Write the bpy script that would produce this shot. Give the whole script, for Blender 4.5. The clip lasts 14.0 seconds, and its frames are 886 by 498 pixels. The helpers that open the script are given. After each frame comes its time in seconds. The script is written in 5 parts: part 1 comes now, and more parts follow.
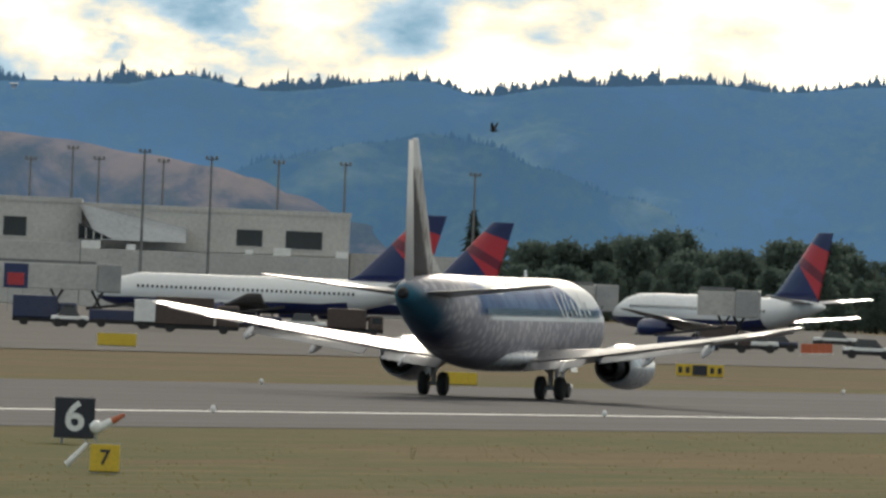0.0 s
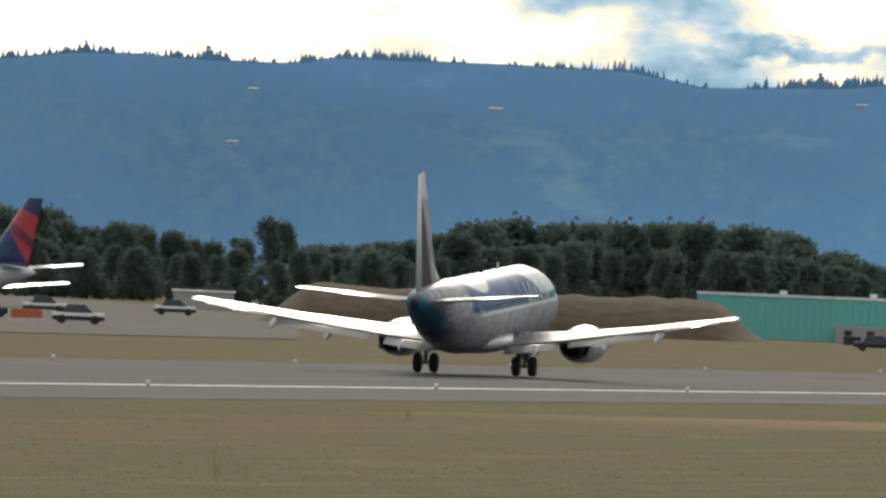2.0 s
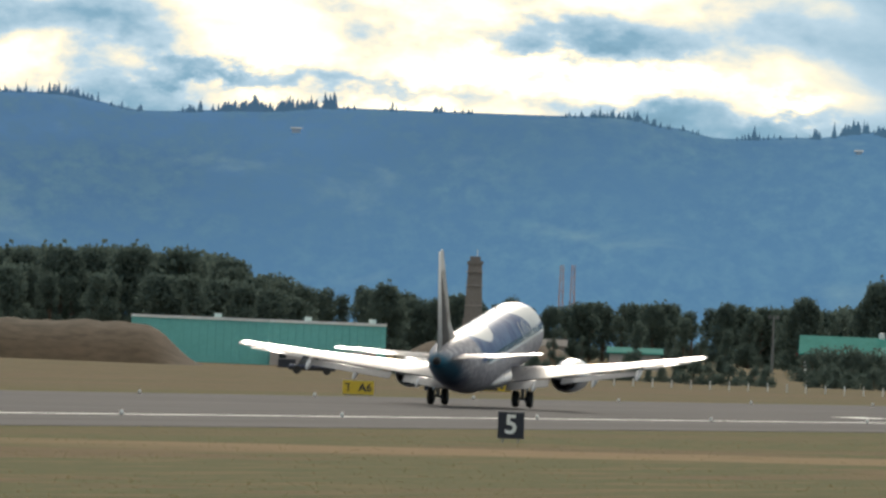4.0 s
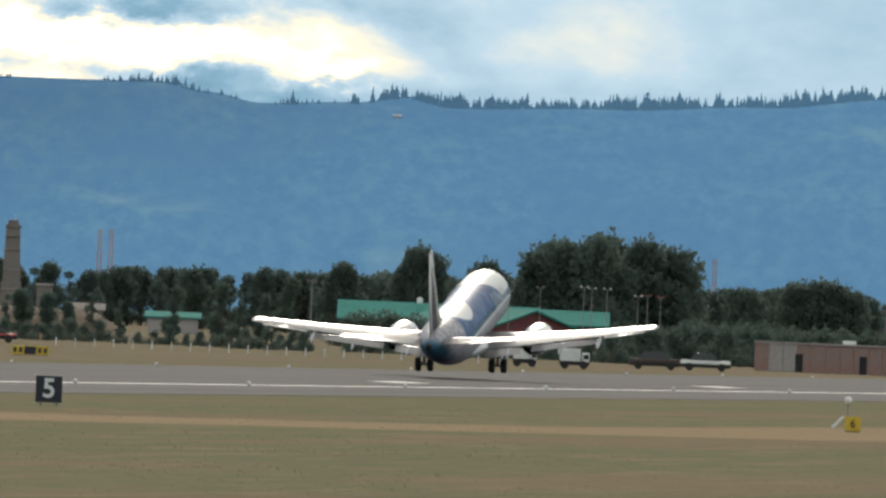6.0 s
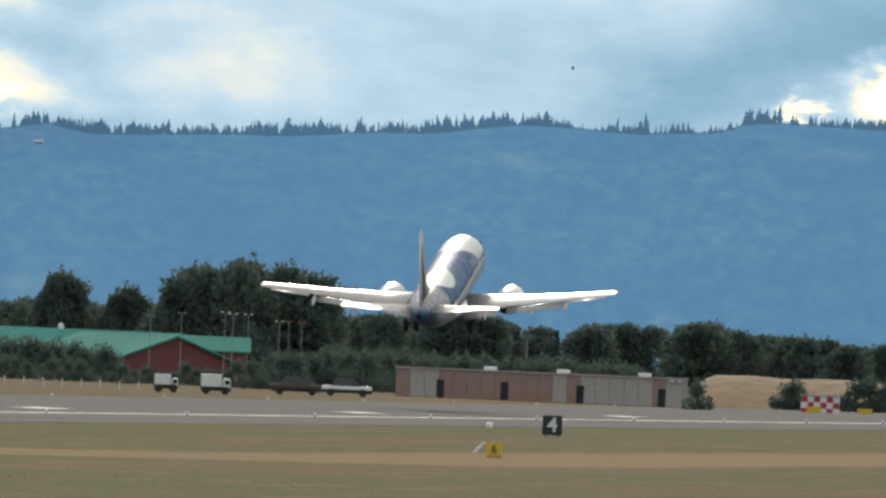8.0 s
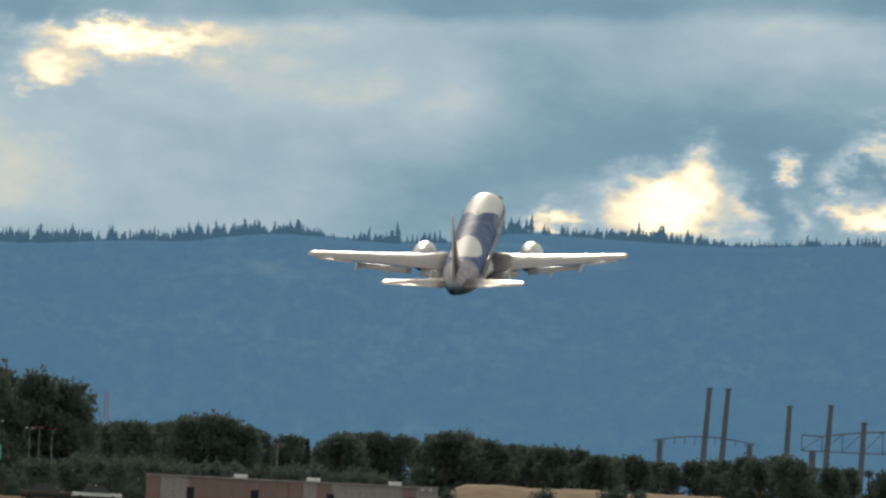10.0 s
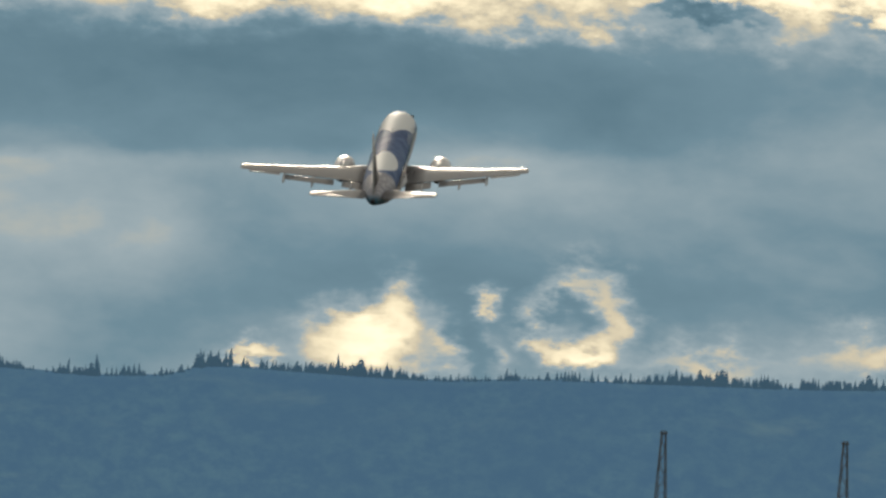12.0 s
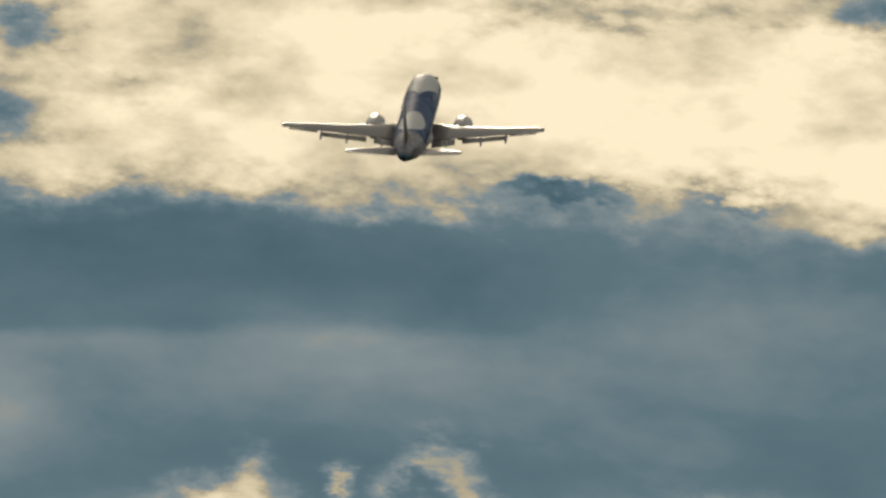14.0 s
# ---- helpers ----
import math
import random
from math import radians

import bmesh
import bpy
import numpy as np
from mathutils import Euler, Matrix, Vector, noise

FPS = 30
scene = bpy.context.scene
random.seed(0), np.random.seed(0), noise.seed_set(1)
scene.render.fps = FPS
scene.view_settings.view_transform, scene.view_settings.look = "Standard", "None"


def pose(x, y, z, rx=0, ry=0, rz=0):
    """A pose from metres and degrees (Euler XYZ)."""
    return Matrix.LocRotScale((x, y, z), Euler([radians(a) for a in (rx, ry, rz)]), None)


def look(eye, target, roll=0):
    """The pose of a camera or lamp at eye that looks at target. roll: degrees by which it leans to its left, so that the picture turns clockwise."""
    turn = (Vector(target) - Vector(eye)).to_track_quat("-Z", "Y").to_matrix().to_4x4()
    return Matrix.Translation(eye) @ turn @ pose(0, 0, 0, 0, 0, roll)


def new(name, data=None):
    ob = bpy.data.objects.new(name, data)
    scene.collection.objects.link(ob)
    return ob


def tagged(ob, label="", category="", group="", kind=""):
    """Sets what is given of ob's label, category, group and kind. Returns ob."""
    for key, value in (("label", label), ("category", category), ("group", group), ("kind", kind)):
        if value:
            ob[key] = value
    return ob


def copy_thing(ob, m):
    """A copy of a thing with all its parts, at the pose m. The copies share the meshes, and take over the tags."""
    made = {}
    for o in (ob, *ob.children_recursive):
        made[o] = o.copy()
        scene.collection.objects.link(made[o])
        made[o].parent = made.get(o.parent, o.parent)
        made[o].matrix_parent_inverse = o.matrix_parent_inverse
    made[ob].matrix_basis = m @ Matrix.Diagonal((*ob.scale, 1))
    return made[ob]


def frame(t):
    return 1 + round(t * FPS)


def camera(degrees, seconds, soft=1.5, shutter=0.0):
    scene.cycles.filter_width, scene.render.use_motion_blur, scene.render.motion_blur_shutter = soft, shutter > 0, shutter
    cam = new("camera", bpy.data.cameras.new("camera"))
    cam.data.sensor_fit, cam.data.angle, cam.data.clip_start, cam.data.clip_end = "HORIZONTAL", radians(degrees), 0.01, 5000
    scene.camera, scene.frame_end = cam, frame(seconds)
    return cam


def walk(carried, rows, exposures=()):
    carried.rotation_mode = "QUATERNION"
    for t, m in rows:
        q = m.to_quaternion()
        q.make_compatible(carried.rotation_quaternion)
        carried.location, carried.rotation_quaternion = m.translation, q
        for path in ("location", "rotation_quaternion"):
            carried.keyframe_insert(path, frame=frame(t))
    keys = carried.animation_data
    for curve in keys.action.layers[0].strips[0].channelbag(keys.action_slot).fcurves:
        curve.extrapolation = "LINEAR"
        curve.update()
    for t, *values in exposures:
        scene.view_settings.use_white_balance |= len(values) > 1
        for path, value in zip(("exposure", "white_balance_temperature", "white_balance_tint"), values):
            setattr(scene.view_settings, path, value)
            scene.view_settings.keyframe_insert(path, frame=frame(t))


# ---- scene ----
HEIGHT = 5.5          # eye above the grass: a levee beside the airfield
SCALE = 33000.0       # bearings below are in 1/33000 of a radian
cam = camera(2 * math.degrees(math.atan(784 / SCALE)), 14.0, soft=2.7)


def spot(u, v, d):
    """The place d metres off at the bearing u (to the right) and v (downwards; 51 is level)."""
    a = 0.25524 - u / SCALE
    return Vector((-d * math.sin(a), d * math.cos(a), HEIGHT - (v - 51) / SCALE * d))


def side(u, d):
    """The same on the ground."""
    p = spot(u, 51, d)
    return Vector((p.x, p.y, 0.0))


# seconds, bearing u, v, lean to the left in degrees
VIEW = [
    (0, 0, 0, 2.34), (0.5, 597.8, 27.8, 2.37), (1, 898.3, 52.7, 2.37), (1.5, 1098.8, 45.1, 2.34),
    (2, 1399.8, 4.7, 2.36), (2.5, 1692.7, -32, 2.3), (3, 1956.2, -69.5, 2.33), (3.2, 2054.9, -81.1, 2.33),
    (5.3, 2916.6, -23.7, 2.41), (5.5, 3005.6, -16.5, 2.41), (6, 3217.1, -47.1, 2.46), (6.5, 3368.9, -41.4, 2.44),
    (7, 3480.5, -88.9, 2.44), (7.5, 3696.6, -112.3, 2.44), (8, 3849.4, -119.3, 2.45), (8.2, 3921.3, -142.2, 2.45),
    (10.3, 4340.6, -374.8, 2.9), (10.5, 4389.5, -410.2, 2.97), (11, 4556.1, -510.8, 2.93), (11.5, 4655.6, -571.8, 2.96),
    (12, 4799.7, -593.7, 3.02), (12.5, 4930.9, -686.7, 2.97), (13, 4981.7, -758.7, 2.97), (13.5, 5026, -836.8, 2.94),
    (14, 5044.4, -922, 2.95)]
walk(cam, [(t, look((0, 0, HEIGHT), spot(u, v, 1000), r)) for t, u, v, r in VIEW],
     exposures=[(0, 0.0, 6500, 10), (3.2, 0.0, 6500, 10), (5.3, 0.06, 6450, 10), (8.2, 0.10, 6400, 10), (10.3, -0.44, 6800, 10), (11, -0.54, 6800, 10),
                (11.5, -0.64, 6900, 10), (12, -0.74, 6950, 10), (12.5, -0.85, 7000, 10), (13, -0.95, 7000, 10), (13.5, -1.10, 7100, 10), (14, -1.32, 7200, 10)])

# ---- light: bright broken cloud with the sun veiled behind it, ahead of the camera ----
SUN_TURN, SUN_UP = 0.17, radians(17)
sun = new("sun", bpy.data.lights.new("sun", "SUN"))
sun.data.energy, sun.data.angle, sun.data.color = 1.7, radians(9), (1.0, 0.90, 0.76)
sun.matrix_world = look((-math.sin(SUN_TURN) * math.cos(SUN_UP) * 900, math.cos(SUN_TURN) * math.cos(SUN_UP) * 900,
                         math.sin(SUN_UP) * 900), (0, 0, 0))


class Nodes:
    """Short hand for node trees."""

    def __init__(self, tree):
        self.tree = tree
        tree.nodes.clear()

    def add(self, kind, **values):
        n = self.tree.nodes.new("ShaderNode" + kind)
        for key, value in values.items():
            key = key.replace("_", " ")
            for s in n.inputs:
                if s.name == key and s.enabled:
                    if isinstance(value, bpy.types.NodeSocket):
                        self.tree.links.new(value, s)
                    else:
                        s.default_value = value
                    break
        return n

    def math(self, op, a, b=0.0, c=0.0):
        n = self.tree.nodes.new("ShaderNodeMath")
        n.operation = op
        for s, value in zip(n.inputs, (a, b, c)):
            if isinstance(value, bpy.types.NodeSocket):
                self.tree.links.new(value, s)
            else:
                s.default_value = value
        return n.outputs[0]

    def mix(self, fac, a, b):
        n = self.tree.nodes.new("ShaderNodeMix")
        n.data_type = "RGBA"
        for s, value in ((n.inputs[0], fac), (n.inputs[6], a), (n.inputs[7], b)):
            if isinstance(value, bpy.types.NodeSocket):
                self.tree.links.new(value, s)
            else:
                s.default_value = (*value, 1) if isinstance(value, tuple) else value
        return n.outputs[2]

    def ramp(self, fac, *stops):
        n = self.tree.nodes.new("ShaderNodeValToRGB")
        e = n.color_ramp.elements
        while len(e) < len(stops):
            e.new(0.5)
        for s, (pos, col) in zip(e, stops):
            s.position = pos
            s.color = (*col, 1) if isinstance(col, tuple) else (col, col, col, 1)
        self.tree.links.new(fac, n.inputs[0])
        return n.outputs[0]

    def noise(self, vector, scale, detail=4.0, rough=0.5, warp=0.0):
        n = self.add("TexNoise", Vector=vector, Scale=scale, Detail=detail, Roughness=rough, Distortion=warp)
        return n.outputs[0]

    def smooth(self, x, lo, hi):
        n = self.tree.nodes.new("ShaderNodeMapRange")
        n.interpolation_type = "SMOOTHSTEP"
        self.tree.links.new(x, n.inputs[0])
        n.inputs[1].default_value, n.inputs[2].default_value = lo, hi
        return n.outputs[0]

    def link(self, a, b):
        self.tree.links.new(a, b)


def make_sky():
    world = bpy.data.worlds.new("sky")
    scene.world = world
    world.use_nodes = True
    n = Nodes(world.node_tree)
    way = n.add("TexCoord").outputs["Generated"]
    xyz = n.add("SeparateXYZ", Vector=way)
    x, y, z = xyz.outputs
    turn = n.math("ARCTAN2", n.math("MULTIPLY", x, -1.0), y)
    u = n.math("MULTIPLY", n.math("SUBTRACT", 0.25524, turn), 33.0)
    w = n.math("MULTIPLY", n.math("ARCSINE", z), 33.0)
    big = n.add("VectorMath", Vector=way)
    big.operation = "MULTIPLY"
    big.inputs[1].default_value = (33.0, 33.0, 66.0)
    v3 = big.outputs[0]
    warp, warp2 = n.noise(v3, 1.6, 7, 0.62), n.noise(v3, 3.1, 7, 0.62)
    curl, curl2 = n.noise(v3, 7.0, 6, 0.6), n.noise(v3, 11.0, 6, 0.6)
    shift = lambda a, f, k: n.math("ADD", a, n.math("MULTIPLY", n.math("SUBTRACT", f, 0.5), k))
    broad = (shift(u, warp, 0.45), shift(w, warp2, 0.16))
    crisp = (shift(u, curl, 0.20), shift(w, curl2, 0.16))

    def blobs(at, rows):
        """A sum of soft ovals: bearing, height, half width, half height, weight."""
        total = None
        for u0, w0, ru, rw, amount in rows:
            a = n.math("DIVIDE", n.math("SUBTRACT", at[0], u0), ru)
            b = n.math("DIVIDE", n.math("SUBTRACT", at[1], w0), rw)
            r = n.math("ADD", n.math("MULTIPLY", a, a), n.math("MULTIPLY", b, b))
            g = n.math("MULTIPLY", n.math("EXPONENT", n.math("MULTIPLY", r, -1.0)), amount)
            total = g if total is None else n.math("ADD", total, g)
        return total

    # the broad lie of bright and thick cloud
    bias = blobs(broad, [(-0.2, 0.46, 1.0, 0.25, 0.215), (1.1, 0.46, 0.9, 0.22, 0.19), (2.2, 0.46, 0.7, 0.18, 0.20), (3.55, 0.48, 0.62, 0.20, 0.105),
                         (1.80, 0.50, 0.24, 0.05, -0.19), (2.9, 0.52, 0.4, 0.05, -0.10), (4.9, 0.62, 0.5, 0.08, -0.02), (5.4, 0.75, 0.4, 0.2, 0.05),
                         (4.8, 0.93, 1.2, 0.09, -0.07), (5.6, 0.95, 0.4, 0.12, 0.04)])
    # smaller breaks and patches with sharper edges
    bright = blobs(crisp, [(1.56, 0.44, 0.13, 0.05, 0.12), (2.52, 0.44, 0.16, 0.035, 0.20), (2.78, 0.43, 0.13, 0.03, 0.20), (3.0, 0.405, 0.08, 0.025, 0.22),
                           (3.67, 0.73, 0.17, 0.022, 0.26), (3.57, 0.67, 0.06, 0.03, 0.20), (4.67, 0.47, 0.09, 0.05, 0.34), (4.73, 0.54, 0.045, 0.05, 0.22),
                           (4.81, 0.485, 0.03, 0.05, 0.16), (4.894, 0.555, 0.018, 0.026, 0.24), (4.91, 0.47, 0.02, 0.03, 0.12), (5.28, 0.46, 0.13, 0.035, 0.17), (5.60, 0.49, 0.13, 0.05, 0.17),
                           (4.465, 0.435, 0.05, 0.022, 0.22), (5.06, 0.46, 0.06, 0.03, 0.16)])
    dull = blobs(crisp, [(-0.42, 0.44, 0.09, 0.06, -0.18), (-0.60, 0.39, 0.06, 0.025, -0.12), (1.43, 0.54, 0.10, 0.025, -0.22), (2.02, 0.42, 0.16, 0.022, -0.20),
                         (2.31, 0.405, 0.13, 0.022, -0.16), (2.60, 0.51, 0.13, 0.04, -0.15), (4.86, 0.47, 0.035, 0.06, -0.05), (4.28, 1.33, 0.10, 0.05, -0.32),
                         (4.22, 1.19, 0.20, 0.08, -0.36), (4.47, 1.23, 0.10, 0.03, -0.16), (5.80, 1.44, 0.18, 0.05, -0.34), (5.30, 1.41, 0.35, 0.03, -0.20),
                         (5.24, 1.09, 0.12, 0.018, -0.26), (5.58, 1.085, 0.10, 0.022, -0.20), (4.98, 1.19, 0.10, 0.03, -0.10)])
    # a ring of sunlit cloud round a hole
    a = n.math("DIVIDE", n.math("SUBTRACT", crisp[0], 5.04), 0.062)
    b = n.math("DIVIDE", n.math("SUBTRACT", crisp[1], 0.535), 0.066)
    rim = n.math("SUBTRACT", n.math("SQRT", n.math("ADD", n.math("MULTIPLY", a, a), n.math("MULTIPLY", b, b))), 1.0)
    ring = n.math("EXPONENT", n.math("MULTIPLY", n.math("MULTIPLY", rim, rim), -3.5))
    bright = n.math("ADD", bright, n.math("MULTIPLY", n.math("MULTIPLY", ring, n.smooth(n.math("ADD", curl2, n.math("MULTIPLY", n.math("ADD", a, b), 0.06)), 0.22, 0.56)), 0.19))
    # a sheet of paler cloud with a level upper edge
    edge = n.math("SUBTRACT", n.math("ADD", n.math("MULTIPLY", u, 0.052), 0.572), shift(w, warp2, 0.05))
    pale = n.math("MULTIPLY", n.smooth(edge, -0.012, 0.03), n.math("SUBTRACT", 1.0, n.smooth(edge, 0.08, 0.28)))
    pale = n.math("MULTIPLY", n.math("MULTIPLY", pale, n.smooth(u, 3.4, 3.9)), n.math("SUBTRACT", 1.0, n.smooth(u, 4.7, 5.6)))
    # the sunlit upper bank
    top = n.math("MULTIPLY", n.smooth(shift(crisp[1], warp, 0.20), 0.985, 1.15), n.smooth(u, 3.2, 4.0))
    top = n.math("MULTIPLY", top, n.math("SUBTRACT", 1.0, n.smooth(w, 1.6, 2.4)))
    bias = n.math("ADD", n.math("ADD", bias, n.math("ADD", bright, dull)), n.math("ADD", n.math("MULTIPLY", pale, 0.075), n.math("MULTIPLY", top, 0.39)))
    lumps = n.noise(v3, 2.2, 9, 0.50, 0.25)
    wisps = n.noise(v3, 7.5, 8, 0.55, 0.2)
    puffs = n.noise(v3, 3.6, 10, 0.58, 0.08)
    m = n.math("ADD", n.math("MULTIPLY", lumps, 0.80), n.math("MULTIPLY", wisps, 0.20))
    calm = n.math("SUBTRACT", 0.92, n.math("MULTIPLY", n.smooth(u, 2.8, 3.4), 0.60))
    m = n.math("ADD", n.math("MULTIPLY", n.math("SUBTRACT", m, 0.5), calm), n.math("ADD", bias, 0.445))
    lively = n.math("ADD", n.math("MULTIPLY", top, 1.1), n.math("MULTIPLY", bright, 1.4))
    lively = n.math("ADD", lively, n.math("MULTIPLY", n.math("SUBTRACT", 1.0, n.smooth(u, 2.6, 3.2)), 0.62))
    m = n.math("ADD", m, n.math("MULTIPLY", n.math("SUBTRACT", puffs, 0.5), lively))
    # brighter, thinner cloud overhead
    high = n.smooth(z, 0.06, 0.35)
    m = n.math("ADD", m, n.math("MULTIPLY", high, 0.17))
    col = n.ramp(m, (0.10, (0.085, 0.185, 0.262)), (0.30, (0.125, 0.262, 0.365)), (0.45, (0.255, 0.440, 0.57)), (0.55, (0.53, 0.69, 0.79)),
                 (0.62, (1.05, 0.96, 0.74)), (0.70, (1.55, 1.40, 1.03)), (0.90, (2.4, 2.15, 1.65)))
    blue = n.add("TexSky")
    blue.sky_type, blue.sun_disc = "NISHITA", False
    blue.sun_elevation, blue.sun_rotation = SUN_UP, -SUN_TURN
    clouds = n.add("Background", Color=col, Strength=1.0)
    clear = n.add("Background", Color=blue.outputs[0], Strength=0.15)
    total = n.add("MixShader", Fac=n.math("SUBTRACT", 1.0, n.math("MULTIPLY", high, 0.38)))
    n.link(clear.outputs[0], total.inputs[1])
    n.link(clouds.outputs[0], total.inputs[2])
    out = n.add("OutputWorld")
    n.link(total.outputs[0], out.inputs[0])


make_sky()


# ---- materials ----
def material(name, colour, second=None, rough=0.6, metal=0.0, scale=1.0, bump=0.0, grain=0.12, detail=6.0, stretch=(1, 1, 1),
             coat=0.0, islands=0.0, shine=0.5):
    """A surface of two colours that vary at two scales, with fine relief."""
    m = bpy.data.materials.new(name)
    m.use_nodes = True
    n = Nodes(m.node_tree)
    place = n.add("TexCoord").outputs["Object"]
    sized = n.add("Mapping", Vector=place)
    sized.inputs["Scale"].default_value = stretch
    place = sized.outputs[0]
    large = n.noise(place, scale * 0.25, 3, 0.6)
    small = n.noise(place, scale * 4.0, detail, 0.65)
    second = second or tuple(c * 0.7 for c in colour)
    col = n.mix(n.smooth(large, 0.35, 0.65), colour, second)
    dark = n.mix(n.smooth(small, 0.3, 0.75), tuple(c * (1 + grain) for c in colour), tuple(c * (1 - 2 * grain) for c in second))
    col = n.mix(0.45, col, dark)
    if islands:
        each = n.add("NewGeometry").outputs["Random Per Island"]
        col = n.mix(n.math("MULTIPLY", each, islands), col, tuple(c * 0.45 for c in second))
    s = n.add("BsdfPrincipled", Base_Color=col, Metallic=metal, Coat_Weight=coat)
    n.link(n.math("ADD", n.math("MULTIPLY", small, 0.2), rough - 0.1), s.inputs["Roughness"])
    if bump:
        b = n.add("Bump", Strength=0.6, Distance=bump, Height=small)
        n.link(b.outputs[0], s.inputs["Normal"])
    s.inputs["Specular IOR Level"].default_value = shine
    out = n.add("OutputMaterial")
    n.link(s.outputs[0], out.inputs[0])
    return m


def ground_material():
    """Dry summer grass: straw and green patches in mown bands."""
    m = bpy.data.materials.new("dry_grass")
    m.use_nodes = True
    n = Nodes(m.node_tree)
    place = n.add("TexCoord").outputs["Object"]
    x, y, _ = n.add("SeparateXYZ", Vector=place).outputs
    strips = n.add("Mapping", Vector=place)
    strips.inputs["Scale"].default_value = (1.0, 0.07, 1.0)
    mown = n.noise(strips.outputs[0], 0.075, 4, 0.55, 0.6)
    fine = n.noise(strips.outputs[0], 0.42, 5, 0.65)
    patches = n.noise(place, 0.02, 5, 0.6, 0.4)
    tufts = n.noise(place, 0.55, 6, 0.7)
    blades = n.noise(place, 4.0, 4, 0.7)
    green, straw, earth = (0.064, 0.094, 0.016), (0.27, 0.19, 0.095), (0.155, 0.108, 0.050)
    a = n.mix(n.smooth(n.math("ADD", n.math("MULTIPLY", mown, 0.6), n.math("MULTIPLY", patches, 0.4)), 0.48, 0.57), green, earth)
    a = n.mix(n.math("MULTIPLY", n.smooth(fine, 0.50, 0.66), 0.65), a, straw)
    # greener beside the near runway edge, browner beyond the runway
    a = n.mix(n.math("MULTIPLY", n.math("MULTIPLY", n.smooth(x, -185.0, -170.0), n.math("SUBTRACT", 1.0, n.smooth(x, -158.0, -148.0))), 0.6), a, (0.075, 0.100, 0.022))
    a = n.mix(n.math("MULTIPLY", n.math("SUBTRACT", 1.0, n.smooth(x, -260.0, -235.0)), 0.65), a, (0.150, 0.108, 0.068))
    # a straw-coloured track that bends across the strip beside the runway
    bend = n.math("SUBTRACT", n.math("MULTIPLY", n.smooth(y, 720.0, 880.0), 26.0), 149.0)
    off = n.math("ABSOLUTE", n.math("ADD", n.math("SUBTRACT", x, bend), n.math("MULTIPLY", n.math("SUBTRACT", fine, 0.5), 7.0)))
    track = n.math("MULTIPLY", n.math("SUBTRACT", 1.0, n.smooth(off, 6.5, 10.0)), n.smooth(y, 690.0, 770.0))
    a = n.mix(n.math("MULTIPLY", track, 0.85), a, (0.46, 0.31, 0.19))
    thatch = n.noise(strips.outputs[0], 1.7, 5, 0.72)
    a = n.mix(n.math("MULTIPLY", n.smooth(thatch, 0.40, 0.66), 0.30), a, n.mix(n.smooth(mown, 0.4, 0.6), (0.30, 0.235, 0.11), (0.36, 0.25, 0.14)))
    b = n.mix(n.smooth(tufts, 0.30, 0.70), (0.075, 0.080, 0.024), (0.235, 0.16, 0.08))
    c = n.mix(n.smooth(blades, 0.3, 0.7), (0.08, 0.075, 0.03), (0.24, 0.17, 0.09))
    col = n.mix(0.20, n.mix(0.22, a, b), c)
    col = n.add("HueSaturation", Saturation=1.15, Value=0.68, Color=col).outputs[0]
    s = n.add("BsdfPrincipled", Base_Color=col, Roughness=0.95)
    s.inputs["Specular IOR Level"].default_value = 0.03
    n.link(n.add("Bump", Strength=0.5, Distance=0.15, Height=tufts).outputs[0], s.inputs["Normal"])
    n.link(s.outputs[0], n.add("OutputMaterial").inputs[0])
    return m


def asphalt_material(name, light, dark):
    """Grooved grey pavement with rubber streaks along its length."""
    m = bpy.data.materials.new(name)
    m.use_nodes = True
    n = Nodes(m.node_tree)
    place = n.add("TexCoord").outputs["Object"]
    long = n.add("Mapping", Vector=place)
    long.inputs["Scale"].default_value = (1.0, 0.012, 1.0)
    streaks = n.noise(long.outputs[0], 0.5, 6, 0.65)
    stains = n.noise(place, 0.12, 5, 0.6)
    grit = n.noise(place, 9.0, 3, 0.6)
    col = n.mix(n.smooth(streaks, 0.35, 0.68), light, dark)
    col = n.mix(n.math("MULTIPLY", n.smooth(stains, 0.45, 0.7), 0.35), col, dark)
    col = n.mix(n.math("MULTIPLY", grit, 0.25), col, tuple(c * 0.6 for c in dark))
    s = n.add("BsdfPrincipled", Base_Color=col, Roughness=0.92)
    s.inputs["Specular IOR Level"].default_value = 0.06
    n.link(n.add("Bump", Strength=0.4, Distance=0.01, Height=grit).outputs[0], s.inputs["Normal"])
    n.link(s.outputs[0], n.add("OutputMaterial").inputs[0])
    return m


